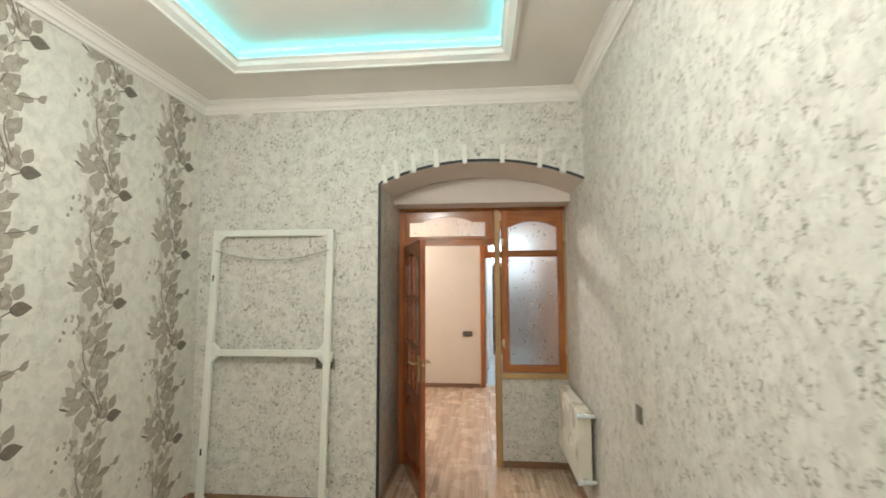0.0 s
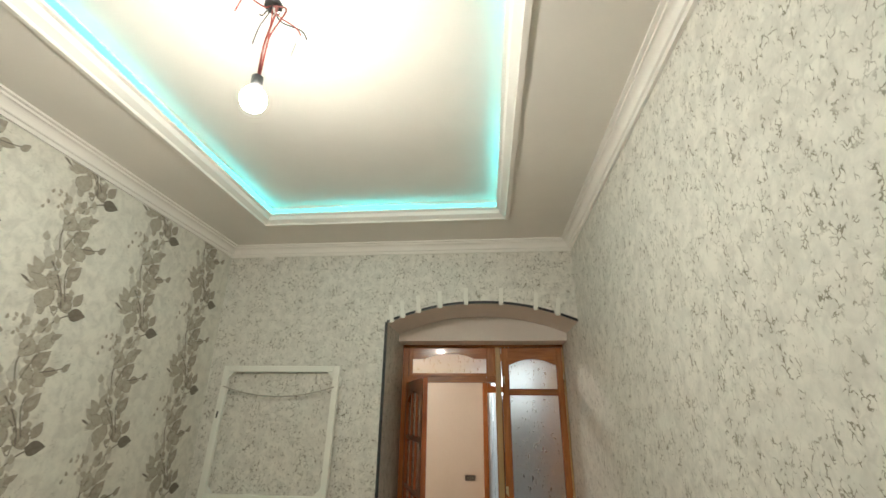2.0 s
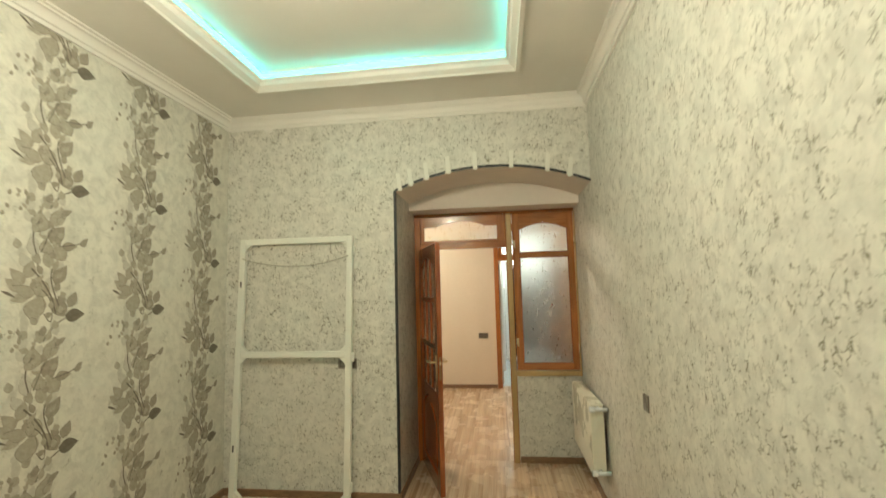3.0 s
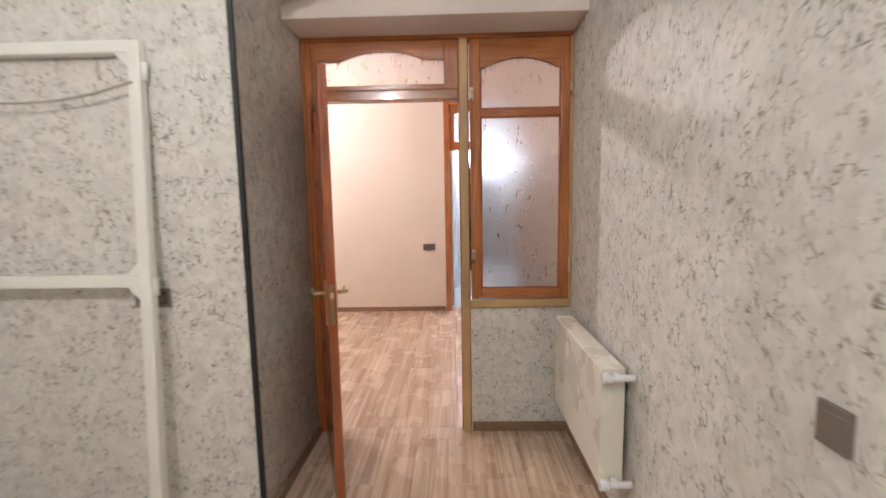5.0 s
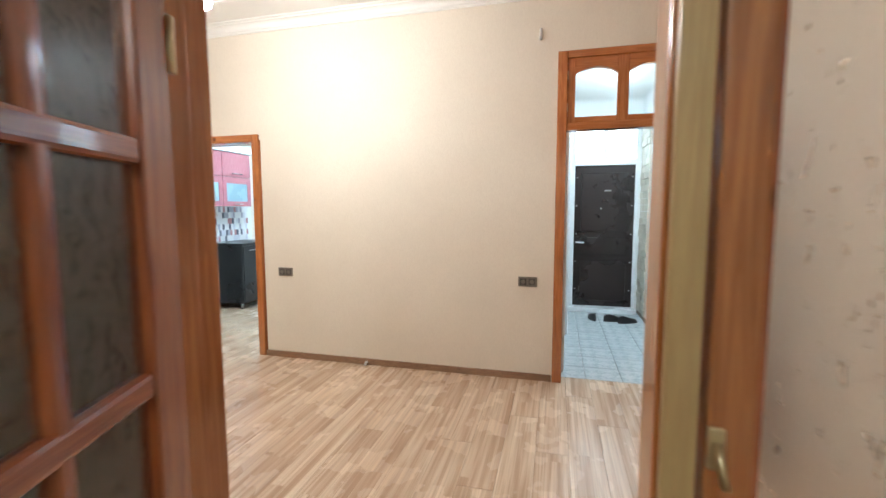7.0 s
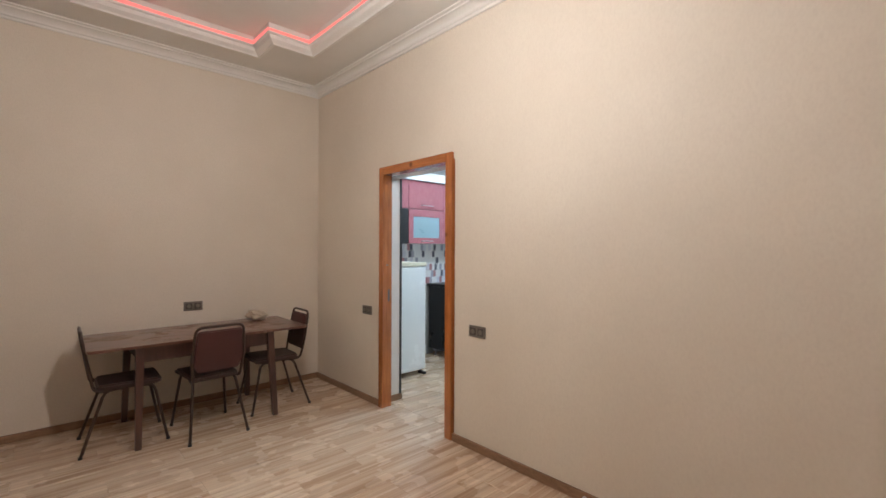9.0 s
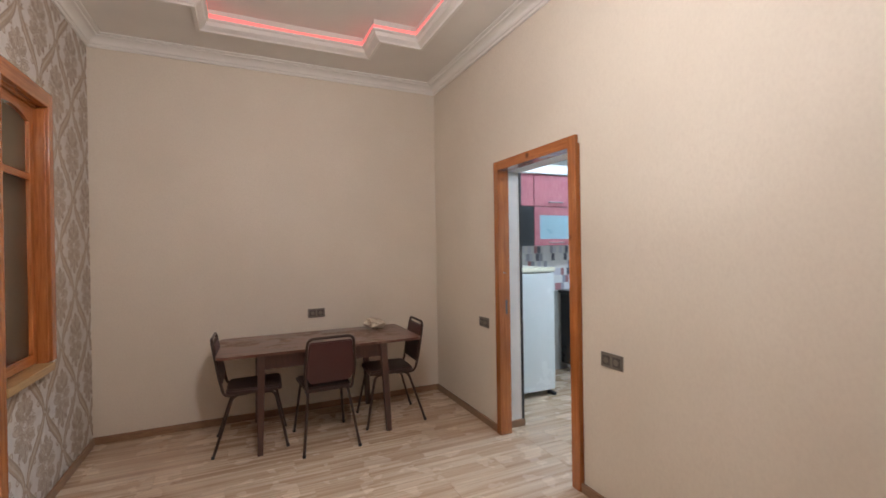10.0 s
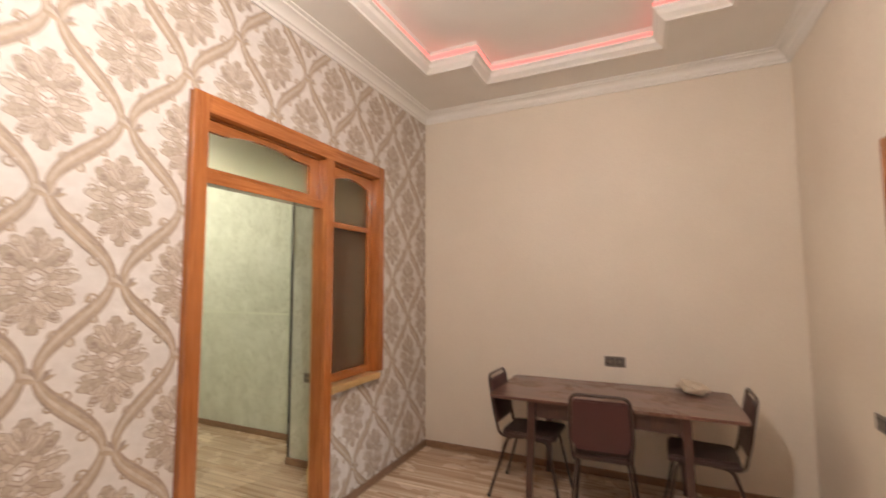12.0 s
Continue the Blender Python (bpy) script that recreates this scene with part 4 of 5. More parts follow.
for i, k in enumerate(tape_u):
    x = ARCH_L + k * (AX1 - ARCH_L)
    z = arch_z(x)
    lean = -(k - 0.5) * 28
    bm = B()
    box(bm, -0.017, 0.017, -0.0022, -0.0005, -0.025, 0.125)
    tagged(part("masking_tape", bm, TAPE, None, "", pose(x, AY1 - 0.008, z, 0, -lean * 0.6, 0)), "strip of pale masking tape on the arch bead", "tape", "tapes on the arch")

# a dab of filler left under the cornice
dab = B()
ball(dab, (-1.24, AY1 - 0.006, CEIL_A - 0.105), 0.045, 1.0, 0.28, 0.5, 14, 8)
setting("trim_filler_dab", dab, MOULD, "white filler dab under the cornice", "trim")

# white metal frame that leans on the wall
wf = thing("metal_frame", "white enamelled metal frame leaning on the wall", "frame", pose(-0.968, -0.945, 0.0, -3.35, 0, 0.6))
FW, FH, TB2 = 0.98, 2.10, 0.022
part("upright", one(-FW / 2, -FW / 2 + 0.05, -TB2, TB2, 0, FH, 0.006), FRAMEWHITE, wf)
part("upright", one(FW / 2 - 0.05, FW / 2, -TB2, TB2, 0, FH, 0.006), FRAMEWHITE, wf)
for z in (0.0, 1.12, FH - 0.05):
    part("crossbar", one(-FW / 2 + 0.05, FW / 2 - 0.05, -TB2, TB2, z, z + 0.05, 0.006), FRAMEWHITE, wf)
for sx in (-1, 1):
    for z, up in ((0.05, 1), (1.17, 1), (1.12, -1), (FH - 0.05, -1)):
        a = sx * (FW / 2 - 0.05)
        part("gusset", slab(B(), [(a, z), (a - sx * 0.05, z), (a, z + up * 0.05)], "y", -0.018, 0.018), FRAMEWHITE, wf)
for z in (1.72, 0.42):
    part("lock_slot", one(-FW / 2 + 0.018, -FW / 2 + 0.03, -TB2 - 0.002, -TB2 + 0.001, z - 0.025, z + 0.025), BLACK, wf)
for z in (1.98, 1.12, 0.15):
    part("hinge", rod(B(), [(FW / 2 + 0.008, 0, z - 0.035), (FW / 2 + 0.008, 0, z + 0.035)], 0.011, 8), FRAMEWHITE, wf)
sag = [(-FW / 2 + 0.03 + (FW - 0.06) * k / 16, -0.026, FH - 0.165 - 0.075 * (1 - (k / 8 - 1) ** 2)) for k in range(17)]
part("cord", rod(B(), sag, 0.005, 6), plain("grey_cord", (0.42, 0.40, 0.34), 0.7), wf, "grey slack cord")

# panel radiator on the east wall
ra = thing("radiator", "cream panel radiator with a white valve on the wall", "radiator")
RX, RY0, RY1, RZ0, RZ1 = 1.325, -0.93, -0.14, 0.27, 0.775
part("front_panel", one(RX, RX + 0.022, RY0 + 0.004, RY1 - 0.004, RZ0, RZ1 - 0.006, 0.006), ENAMEL, ra)
part("back_panel", one(RX + 0.07, RX + 0.092, RY0 + 0.004, RY1 - 0.004, RZ0, RZ1 - 0.006, 0.006), ENAMEL, ra)
for y in (RY0, RY1 - 0.006):
    part("side_cover", one(RX + 0.002, RX + 0.092, y, y + 0.006, RZ0 + 0.03, RZ1 - 0.004, 0.002), ENAMEL, ra)
part("top_grille", one(RX + 0.004, RX + 0.094, RY0, RY1, RZ1 - 0.006, RZ1, 0.002), ENAMEL, ra)
slots = B()
for k in range(26):
    y = RY0 + 0.03 + k * (RY1 - RY0 - 0.06) / 25
    box(slots, RX + 0.03, RX + 0.07, y - 0.006, y + 0.006, RZ1, RZ1 + 0.0015)
part("grille_slats", slots, ENAMEL, ra)
for z, nm in ((RZ1 - 0.02, "valve"), (RZ0 + 0.045, "return_valve")):
    v = B()
    rod(v, [(RX + 0.05, RY0 + 0.005, z), (RX + 0.05, RY0 - 0.045, z)], 0.013, 12)
    rod(v, [(RX + 0.02, RY0 - 0.045, z), (RX + 0.112, RY0 - 0.045, z)], 0.014, 12)
    rod(v, [(RX - 0.015, RY0 - 0.045, z), (RX + 0.02, RY0 - 0.045, z)], 0.021, 14)
    part(nm, v, PVC, ra, "white plastic valve")
for y in (RY0 + 0.15, RY1 - 0.15):
    part("bracket", one(RX + 0.092, AX1, y - 0.015, y + 0.015, 0.4, 0.66), STEEL, ra)


# ---------------------------------------------------------------- living room furniture
def chair(label, at):
    """A tube chair facing +y with a padded seat and a tapered padded back."""
    c = thing("dining_chair", label, "chair", at, "chairs round the table")
    s = B()
    pts = [(-0.19, 0.20), (0.19, 0.20), (0.165, -0.19), (-0.165, -0.19)]
    slab(s, [(p.x, p.y) for p in bend([Vector((x, y, 0)) for x, y in (*pts, pts[0])], 0.05, 4)[1:]], "z", 0.435, 0.468)
    bmesh.ops.bevel(s, geom=[e for e in s.edges if abs(e.verts[0].co.z - e.verts[1].co.z) < 1e-5 and e.verts[0].co.z > 0.46], offset=0.013, segments=3, affect="EDGES")
    part("seat", s, SEATVINYL, c, "dark brown padded seat")
    part("seat_board", one(-0.165, 0.165, -0.17, 0.175, 0.424, 0.436, 0.003), TUBE, c)
    # back: a loop of tube that rises behind the seat
    bk = bend([(-0.16, -0.10, 0.425), (-0.165, -0.20, 0.425), (-0.185, -0.235, 0.60), (-0.168, -0.278, 0.848), (0.168, -0.278, 0.848), (0.185, -0.235, 0.60), (0.165, -0.20, 0.425), (0.16, -0.10, 0.425)], 0.05)
    part("back_frame", rod(B(), bk, 0.0105, 10), TUBE, c)
    pad = B()
    prof = [(-0.145, 0.505), (0.145, 0.505), (0.172, 0.56), (0.174, 0.62), (0.156, 0.822), (-0.156, 0.822), (-0.174, 0.62), (-0.172, 0.56)]
    slab(pad, prof, "y", -0.012, 0.012)
    bmesh.ops.bevel(pad, geom=list(pad.edges), offset=0.008, segments=2, affect="EDGES")
    bmesh.ops.transform(pad, matrix=Matrix.Translation((0, -0.236, 0.6)) @ Matrix.Rotation(radians(9.5), 4, "X") @ Matrix.Translation((0, 0, -0.6)), verts=pad.verts)
    part("backrest", pad, VINYL, c, "burgundy vinyl backrest")
    for sx in (-1, 1):
        part("leg", rod(B(), bend([(sx * 0.15, 0.05, 0.424), (sx * 0.16, 0.15, 0.424), (sx * 0.205, 0.235, 0.004)], 0.05), 0.0105, 10), TUBE, c)
        part("leg", rod(B(), bend([(sx * 0.14, -0.04, 0.424), (sx * 0.15, -0.14, 0.424), (sx * 0.205, -0.275, 0.004)], 0.05), 0.0105, 10), TUBE, c)
        for y in (0.235, -0.275):
            part("foot_cap", rod(B(), [(sx * 0.2042, y, 0.018), (sx * 0.205, y, 0.0)], 0.0125, 10), RUBBER, c)
    return c


chair("brown tube chair with burgundy back, facing the table", pose(-3.62, 1.735, 0, 0, 0, 92))
chair("brown tube chair tucked under the table's end", pose(-3.81, 1.225, 0, 0, 0, -2))
chair("brown tube chair pushed under the table's far end", pose(-3.81, 2.315, 0, 0, 0, 178))

tb = thing("dining_table", "dark brown wooden table with worn top against the wall", "table")
TX0, TX1, TY0, TY1, TZ = -4.285, -3.545, 0.97, 2.545, 0.735
top = B()
corner = [(TX0, TY0 + 0.0), (TX1, TY0), (TX1, TY1), (TX0, TY1)]
slab(top, [(p.x, p.y) for p in bend([Vector((*q, 0)) for q in ((TX0, (TY0 + TY1) / 2), corner[0], corner[1], corner[2], corner[3], (TX0, (TY0 + TY1) / 2 + 0.01))], 0.05, 5)], "z", TZ - 0.02, TZ)
part("tabletop", top, TABLEWOOD, tb, "worn dark brown veneer top")
for y in (1.285, 2.21):
    part("apron", one(-4.20, -3.63, y - 0.012, y + 0.012, TZ - 0.135, TZ - 0.02, 0.003), TABLELEG, tb)
for x in (-4.21, -3.615):
    part("apron", one(x - 0.012, x + 0.012, 1.30, 2.195, TZ - 0.135, TZ - 0.02, 0.003), TABLELEG, tb)
for x, sx in ((-4.205, -0.01), (-3.605, 0.075)):
    for y, sy in ((1.275, -0.02), (2.215, 0.02)):
        lg = B()
        a, b_ = 0.027, 0.019
        hi = [lg.verts.new((x + i * a, y + j * a, TZ - 0.02)) for i, j in ((-1, -1), (1, -1), (1, 1), (-1, 1))]
        lo = [lg.verts.new((x + sx + i * b_, y + sy + j * b_, 0.0)) for i, j in ((-1, -1), (1, -1), (1, 1), (-1, 1))]
        lg.faces.new(hi)
        lg.faces.new(lo[::-1])
        for k in range(4):
            lg.faces.new((lo[k], lo[(k + 1) % 4], hi[(k + 1) % 4], hi[k]))
        part("leg", lg, TABLELEG, tb)

# crumpled paper on the table
pb = B()
rnd = random.Random(11)
bmesh.ops.create_icosphere(pb, subdivisions=3, radius=1.0)
for v in pb.verts:
    n3 = noise.noise(v.co * 1.7 + Vector((3, 1, 7))) * 0.5 + noise.noise(v.co * 4.1) * 0.25
    v.co = Vector((v.co.x * 0.075, v.co.y * 0.10, max(v.co.z, -0.55) * 0.052)) * (1 + n3)
    v.co.z += 0.018 * max(0, -v.co.y / 0.1)
zmin = min(v.co.z for v in pb.verts)
tagged(part("crumpled_paper", pb, PAPER, None, "", pose(-4.14, 2.30, TZ - zmin)), "crumpled beige paper lying on the table", "paper")

clip = thing("pipe_stub", "small white pipe stub high on the wall", "pipe")
part("stub", rod(B(), [(0.50, BY1, 2.80), (0.50, BY1 - 0.02, 2.80), (0.50, BY1 - 0.022, 2.87)], 0.012, 10), WHITE, clip)
tagged(part("cable_end", rod(B(), bend([(-1.04, BY1 - 0.018, 0.03), (-1.04, BY1 - 0.04, 0.035), (-1.05, BY1 - 0.05, 0.004)], 0.01), 0.012, 8), WHITE), "short white cable end at the skirting", "cable")

# ---------------------------------------------------------------- entry hall
ed = thing("door_5", "dark padded entrance door in a white frame", "door", kind="structure")
dl = part("leaf", one(0.90, 1.695, HY1 + 0.04, HY1 + 0.09, 0.06, 2.06, 0.006), LEATHER, ed, "dark padded leatherette door")
pads = B()
for z0, z1 in ((0.14, 0.72), (0.80, 1.05), (1.13, 1.96)):
    box(pads, 0.99, 1.61, HY1 + 0.026, HY1 + 0.04, z0, z1, 0.010)
part("pressed_panel", pads, LEATHER, dl)
for k in range(5):
    for x in (0.93, 1.665):
        z = 0.3 + k * 0.4
        part("stud", ball(B(), (x, HY1 + 0.04, z), 0.011, 1, 0.5, 1, 8, 6), STEEL, dl)
part("peephole", rod(B(), [(1.26, HY1 + 0.026, 1.46), (1.26, HY1 + 0.018, 1.46)], 0.013, 12), STEEL, dl)
hd = B()
rod(hd, bend([(0.935, HY1 + 0.04, 0.98), (0.935, HY1 - 0.02, 0.98), (1.04, HY1 - 0.02, 0.975)], 0.015), 0.011, 10)
part("handle", hd, PVC, dl, "white lever handle")
part("name_plate", one(1.30, 1.39, HY1 + 0.022, HY1 + 0.026, 1.70, 1.72), STEEL, dl)
for x0, x1, z0, z1 in ((0.835, 0.90, 0.06, 2.61), (1.695, 1.733, 0.06, 2.61), (0.90, 1.695, 2.06, 2.14), (0.90, 1.695, 2.555, 2.61), (1.27, 1.325, 2.14, 2.555)):
    part("frame_bar", one(x0, x1, HY1 - 0.005, HY1 + 0.10, z0, z1, 0.004), PVC, ed)
DAYLIGHT = glow("daylight_backdrop", (0.80, 0.92, 1.0), DAY_PANE)
for x0, x1 in ((0.90, 1.27), (1.325, 1.695)):
    g = part("pane", one(x0, x1, HY1 + 0.045, HY1 + 0.05, 2.14, 2.555), HALLGLASS, ed, "bright glass pane")
    g.visible_shadow = False
setting("backdrop", one(0.7, 1.9, HY1 + 0.6, HY1 + 0.61, 1.6, 3.3), DAYLIGHT, "bright pale daylight beyond the glass", "backdrop")
setting("threshold", one(0.83, 1.735, HY1 - 0.16, HY1 + 0.1, 0.0, 0.06, 0.008), PVC, "white step at the entrance door", "step")
sd = thing("door_6", "white side door in the hall", "door", kind="structure")
sl = part("leaf", one(HX0 + 0.004, HX0 + 0.045, 4.55, 5.35, 0.02, 2.03, 0.006), PVC, sd)
part("frame_bar", one(HX0, HX0 + 0.06, 5.35, 5.42, 0, 2.1, 0.004), PVC, sd)
part("frame_bar", one(HX0, HX0 + 0.06, 4.48, 4.55, 0, 2.1, 0.004), PVC, sd)
part("frame_bar", one(HX0, HX0 + 0.06, 4.55, 5.35, 2.03, 2.1, 0.004), PVC, sd)
part("handle", rod(B(), bend([(HX0 + 0.045, 5.28, 1.0), (HX0 + 0.085, 5.28, 1.0), (HX0 + 0.085, 5.17, 1.0)], 0.012), 0.009, 8), STEEL, sl)
# pale stone cladding by the door, laid in courses
clad = thing("stone_cladding", "pale stone cladding beside the entrance door", "cladding", kind="structure")
rnd = random.Random(3)
cells = []
for r in range(30):
    y, z = HY1 - 0.001, 0.06 + r * 0.085
    while y > HY1 - 0.52:
        w = rnd.uniform(0.10, 0.2)
        cells.append((max(HY1 - 0.53, y - w) + 0.004, y - 0.004, z + 0.003, z + 0.082, rnd.uniform(0.012, 0.028)))
        y -= w
for y0, y1, z0, z1, t in cells:
    part("stone", one(HX1 - t, HX1 + 0.004, y0, y1, z0, z1), LIGHTSTONE, clad)
mb = thing("meter_box", "small white box on the hall wall", "box")
part("box_body", one(HX1 - 0.05, HX1, 4.22, 4.48, 1.86, 1.97, 0.008), PVC, mb)
part("box_lid", one(HX1 - 0.056, HX1 - 0.05, 4.24, 4.46, 1.875, 1.955, 0.003), FRAMEWHITE, mb)


def shoe(at):
    s = thing("shoe", "black leather shoe on the hall tiles", "shoe", at, "shoes by the entrance")
    so = B()
    out = [(0.045 * math.sin(2 * math.pi * k / 20) * (1.0 + 0.18 * math.cos(2 * math.pi * k / 20)), 0.14 * math.cos(2 * math.pi * k / 20)) for k in range(20)]
    slab(so, out, "z", 0.0, 0.018)
    part("sole", so, RUBBER, s)
    up = B()
    rings = []
    for f, h, sc in ((0, 0.018, 0.97), (0.2, 0.045, 0.93), (0.55, 0.07, 0.75), (0.8, 0.085, 0.55)):
        rings.append([up.verts.new((x * sc, y * sc - 0.05 * f, h * (1.0 if y < 0.02 else 1 - 0.35 * f * y / 0.14))) for x, y in out])
    for A, C in zip(rings, rings[1:]):
        for k in range(20):
            up.faces.new((A[k], A[(k + 1) % 20], C[(k + 1) % 20], C[k])).smooth = True
    part("upper", up, SHOE, s)
    return s


sh = shoe(pose(1.40, 5.27, 0, 0, 0, -70))
copy_thing(sh, pose(1.56, 5.22, 0, 0, 0, -62))
copy_thing(sh, pose(1.14, 5.33, 0, 0, 0, 8))

# ---------------------------------------------------------------- kitchen
fr = thing("refrigerator", "pale old refrigerator with a cream top", "refrigerator")
part("body", one(-4.20, -3.655, 3.50, 4.01, 0.05, 1.235, 0.012), FRIDGE, fr)
part("door", one(-3.65, -3.60, 3.50, 4.01, 0.055, 1.23, 0.014), FRIDGE, fr)
part("top", one(-4.21, -3.595, 3.49, 4.02, 1.238, 1.283, 0.010), FRIDGE_TOP, fr, "cream plastic top")
for x in (-4.1, -3.66):
    for y in (3.55, 3.97):
        part("foot", rod(B(), [(x, y, 0), (x, y, 0.055)], 0.02, 10), RUBBER, fr)
part("foot_lever", one(-3.66, -3.575, 3.965, 4.0, 0.0, 0.03, 0.006), RUBBER, fr)


def wall_cabinet(y0, y1, glazed):
    c = thing("wall_cabinet", "glossy pink wall cabinet with a blue glass flap" if glazed else "glossy pink wall cabinet over an open niche", "cabinet", group="wall cabinets")
    part("body", one(BX0, -4.02, y0 + 0.002, y1 - 0.002, 1.935, 2.29, 0.002), PINK, c)
    dr = part("door", one(-4.018, -4.0, y0 + 0.003, y1 - 0.003, 1.94, 2.288, 0.003), PINK, c)
    ym = (y0 + y1) / 2
    part("handle", rod(B(), bend([(-4.0, ym - 0.09, 1.985), (-3.975, ym - 0.09, 1.985), (-3.975, ym + 0.09, 1.985), (-4.0, ym + 0.09, 1.985)], 0.01), 0.006, 8), STEEL, dr)
    if glazed:
        bx = B()
        for a in ((BX0, -4.02, y0 + 0.002, y0 + 0.02, 1.5, 1.93), (BX0, -4.02, y1 - 0.02, y1 - 0.002, 1.5, 1.93), (BX0, -4.02, y0 + 0.02, y1 - 0.02, 1.5, 1.518), (BX0, BX0 + 0.01, y0 + 0.02, y1 - 0.02, 1.518, 1.93)):
            box(bx, *a)
        part("carcass", bx, WHITE, c)
        fl = B()
        for a in ((y0 + 0.003, y1 - 0.003, 1.503, 1.575), (y0 + 0.003, y1 - 0.003, 1.84, 1.93), (y0 + 0.003, y0 + 0.075, 1.575, 1.84), (y1 - 0.075, y1 - 0.003, 1.575, 1.84)):
            box(fl, -4.018, -4.0, *a)
        f = part("flap", fl, PINK, c)
        part("flap_glass", one(-4.012, -4.006, y0 + 0.07, y1 - 0.07, 1.57, 1.845), FROSTED, f, "frosted blue glass")
        part("flap_handle", rod(B(), bend([(-4.0, ym - 0.09, 1.535), (-3.975, ym - 0.09, 1.535), (-3.975, ym + 0.09, 1.535), (-4.0, ym + 0.09, 1.535)], 0.01), 0.006, 8), STEEL, f)
    else:
        part("niche_side", one(BX0, -4.0, y0, y0 + 0.018, 1.5, 1.934), PINK, c)
        part("niche_panel", one(-4.02, -4.0, 3.885, y1 - 0.003, 1.50, 1.932, 0.002), DARKPANEL, c, "black panel")
    return c


wall_cabinet(3.47, 4.07, False)
wall_cabinet(4.07, 4.66, True)
wall_cabinet(4.66, 5.25, True)
setting("trim_cabinet_cornice", one(BX0, -3.96, 3.45, 5.27, 2.292, 2.40, 0.006), PVC, "white cornice above the wall cabinets", "trim")
setting("wall_k_lower", one(BX0, BX0 + 0.006, NY + 0.1, KY1, 0, 0.955), GREYSTONE, "grey stone-look panel under the tiles", "wall")
setting("wall_k_upper", one(BX0, BX0 + 0.008, NY, KY1, 2.41, CEIL_K), plain("bare_plaster", (0.47, 0.46, 0.43), 0.85, 0, 11, 0.55, 0.5), "patchy bare plaster above the wall cabinets", "wall")
jb = thing("junction_box", "grey junction box with short conduits near the ceiling", "box")
part("box_body", one(BX0 + 0.009, BX0 + 0.05, 4.30, 4.42, 2.56, 2.66, 0.008), plain("grey_plastic", (0.16, 0.16, 0.16), 0.5), jb)
for y0, y1 in ((4.05, 4.30), (4.42, 4.75)):
    part("conduit", rod(B(), [(BX0 + 0.024, y0, 2.62), (BX0 + 0.024, y1, 2.60)], 0.013, 8), WHITE, jb)
nk = thing("niche_shelf", "white pipes and shelf in the open niche", "shelf")
part("board", one(BX0 + 0.002, -4.05, 3.49, 3.88, 1.70, 1.715), WHITE, nk)
part("pipe", rod(B(), [(-4.2, 3.72, 1.5), (-4.2, 3.72, 1.934)], 0.02, 10), WHITE, nk)

bc = thing("base_cabinet", "black base cabinet with a dark worktop edge", "cabinet")
part("side_panel", one(BX0 + 0.02, -3.72, 4.65, 4.668, 0.09, 0.93, 0.002), DARKPANEL, bc)
part("body", one(BX0 + 0.02, -3.73, 4.668, 5.35, 0.09, 0.93), DARKPANEL, bc)
for k in range(2):
    y = 4.675 + k * 0.34
    d = part("door", one(-3.728, -3.71, y, y + 0.33, 0.10, 0.925, 0.003), DARKPANEL, bc)
    part("handle", rod(B(), [(-3.69, y + 0.1, 0.86), (-3.69, y + 0.24, 0.86)], 0.006, 8), STEEL, d)
for x in (-4.2, -3.78):
    for y in (4.69, 5.30):
        part("leg", rod(B(), [(x, y, 0), (x, y, 0.09)], 0.022, 12), STEEL, bc)
tagged(part("worktop", one(BX0 + 0.008, -3.68, 4.62, 5.40, 0.931, 0.968, 0.006), DARKPANEL), "dark stone-look kitchen worktop", "worktop")


# ---------------------------------------------------------------- printed wallpaper relief
def leaf_shape(bm, x, y, ln, wd, ang, mat, z, bendy=0.0):
    """One printed leaf in the plane, pointing along ang."""
    n, c, s = 6, math.cos(ang), math.sin(ang)
    side = []
    for k in range(n + 1):
        t = k / n
        side.append((t * ln, wd * math.sin(math.pi * t ** 0.85) * (1 - 0.25 * t)))
    pts = side + [(a, -b_) for a, b_ in reversed(side[1:-1])]
    f = bm.faces.new([bm.verts.new((x + c * a - s * (b_ + bendy * a * a), y + s * a + c * (b_ + bendy * a * a), z)) for a, b_ in pts])
    f.material_index = mat
    if f.normal.z < 0:
        f.normal_flip()


def stem(bm, pts, w, mat, z):
    for (ax, ay), (bx_, by_) in zip(pts, pts[1:]):
        d = Vector((bx_ - ax, by_ - ay)).normalized() * w
        f = bm.faces.new([bm.verts.new((ax + d.y, ay - d.x, z)), bm.verts.new((bx_ + d.y, by_ - d.x, z)), bm.verts.new((bx_ - d.y, by_ + d.x, z)), bm.verts.new((ax - d.y, ay + d.x, z))])
        f.material_index = mat


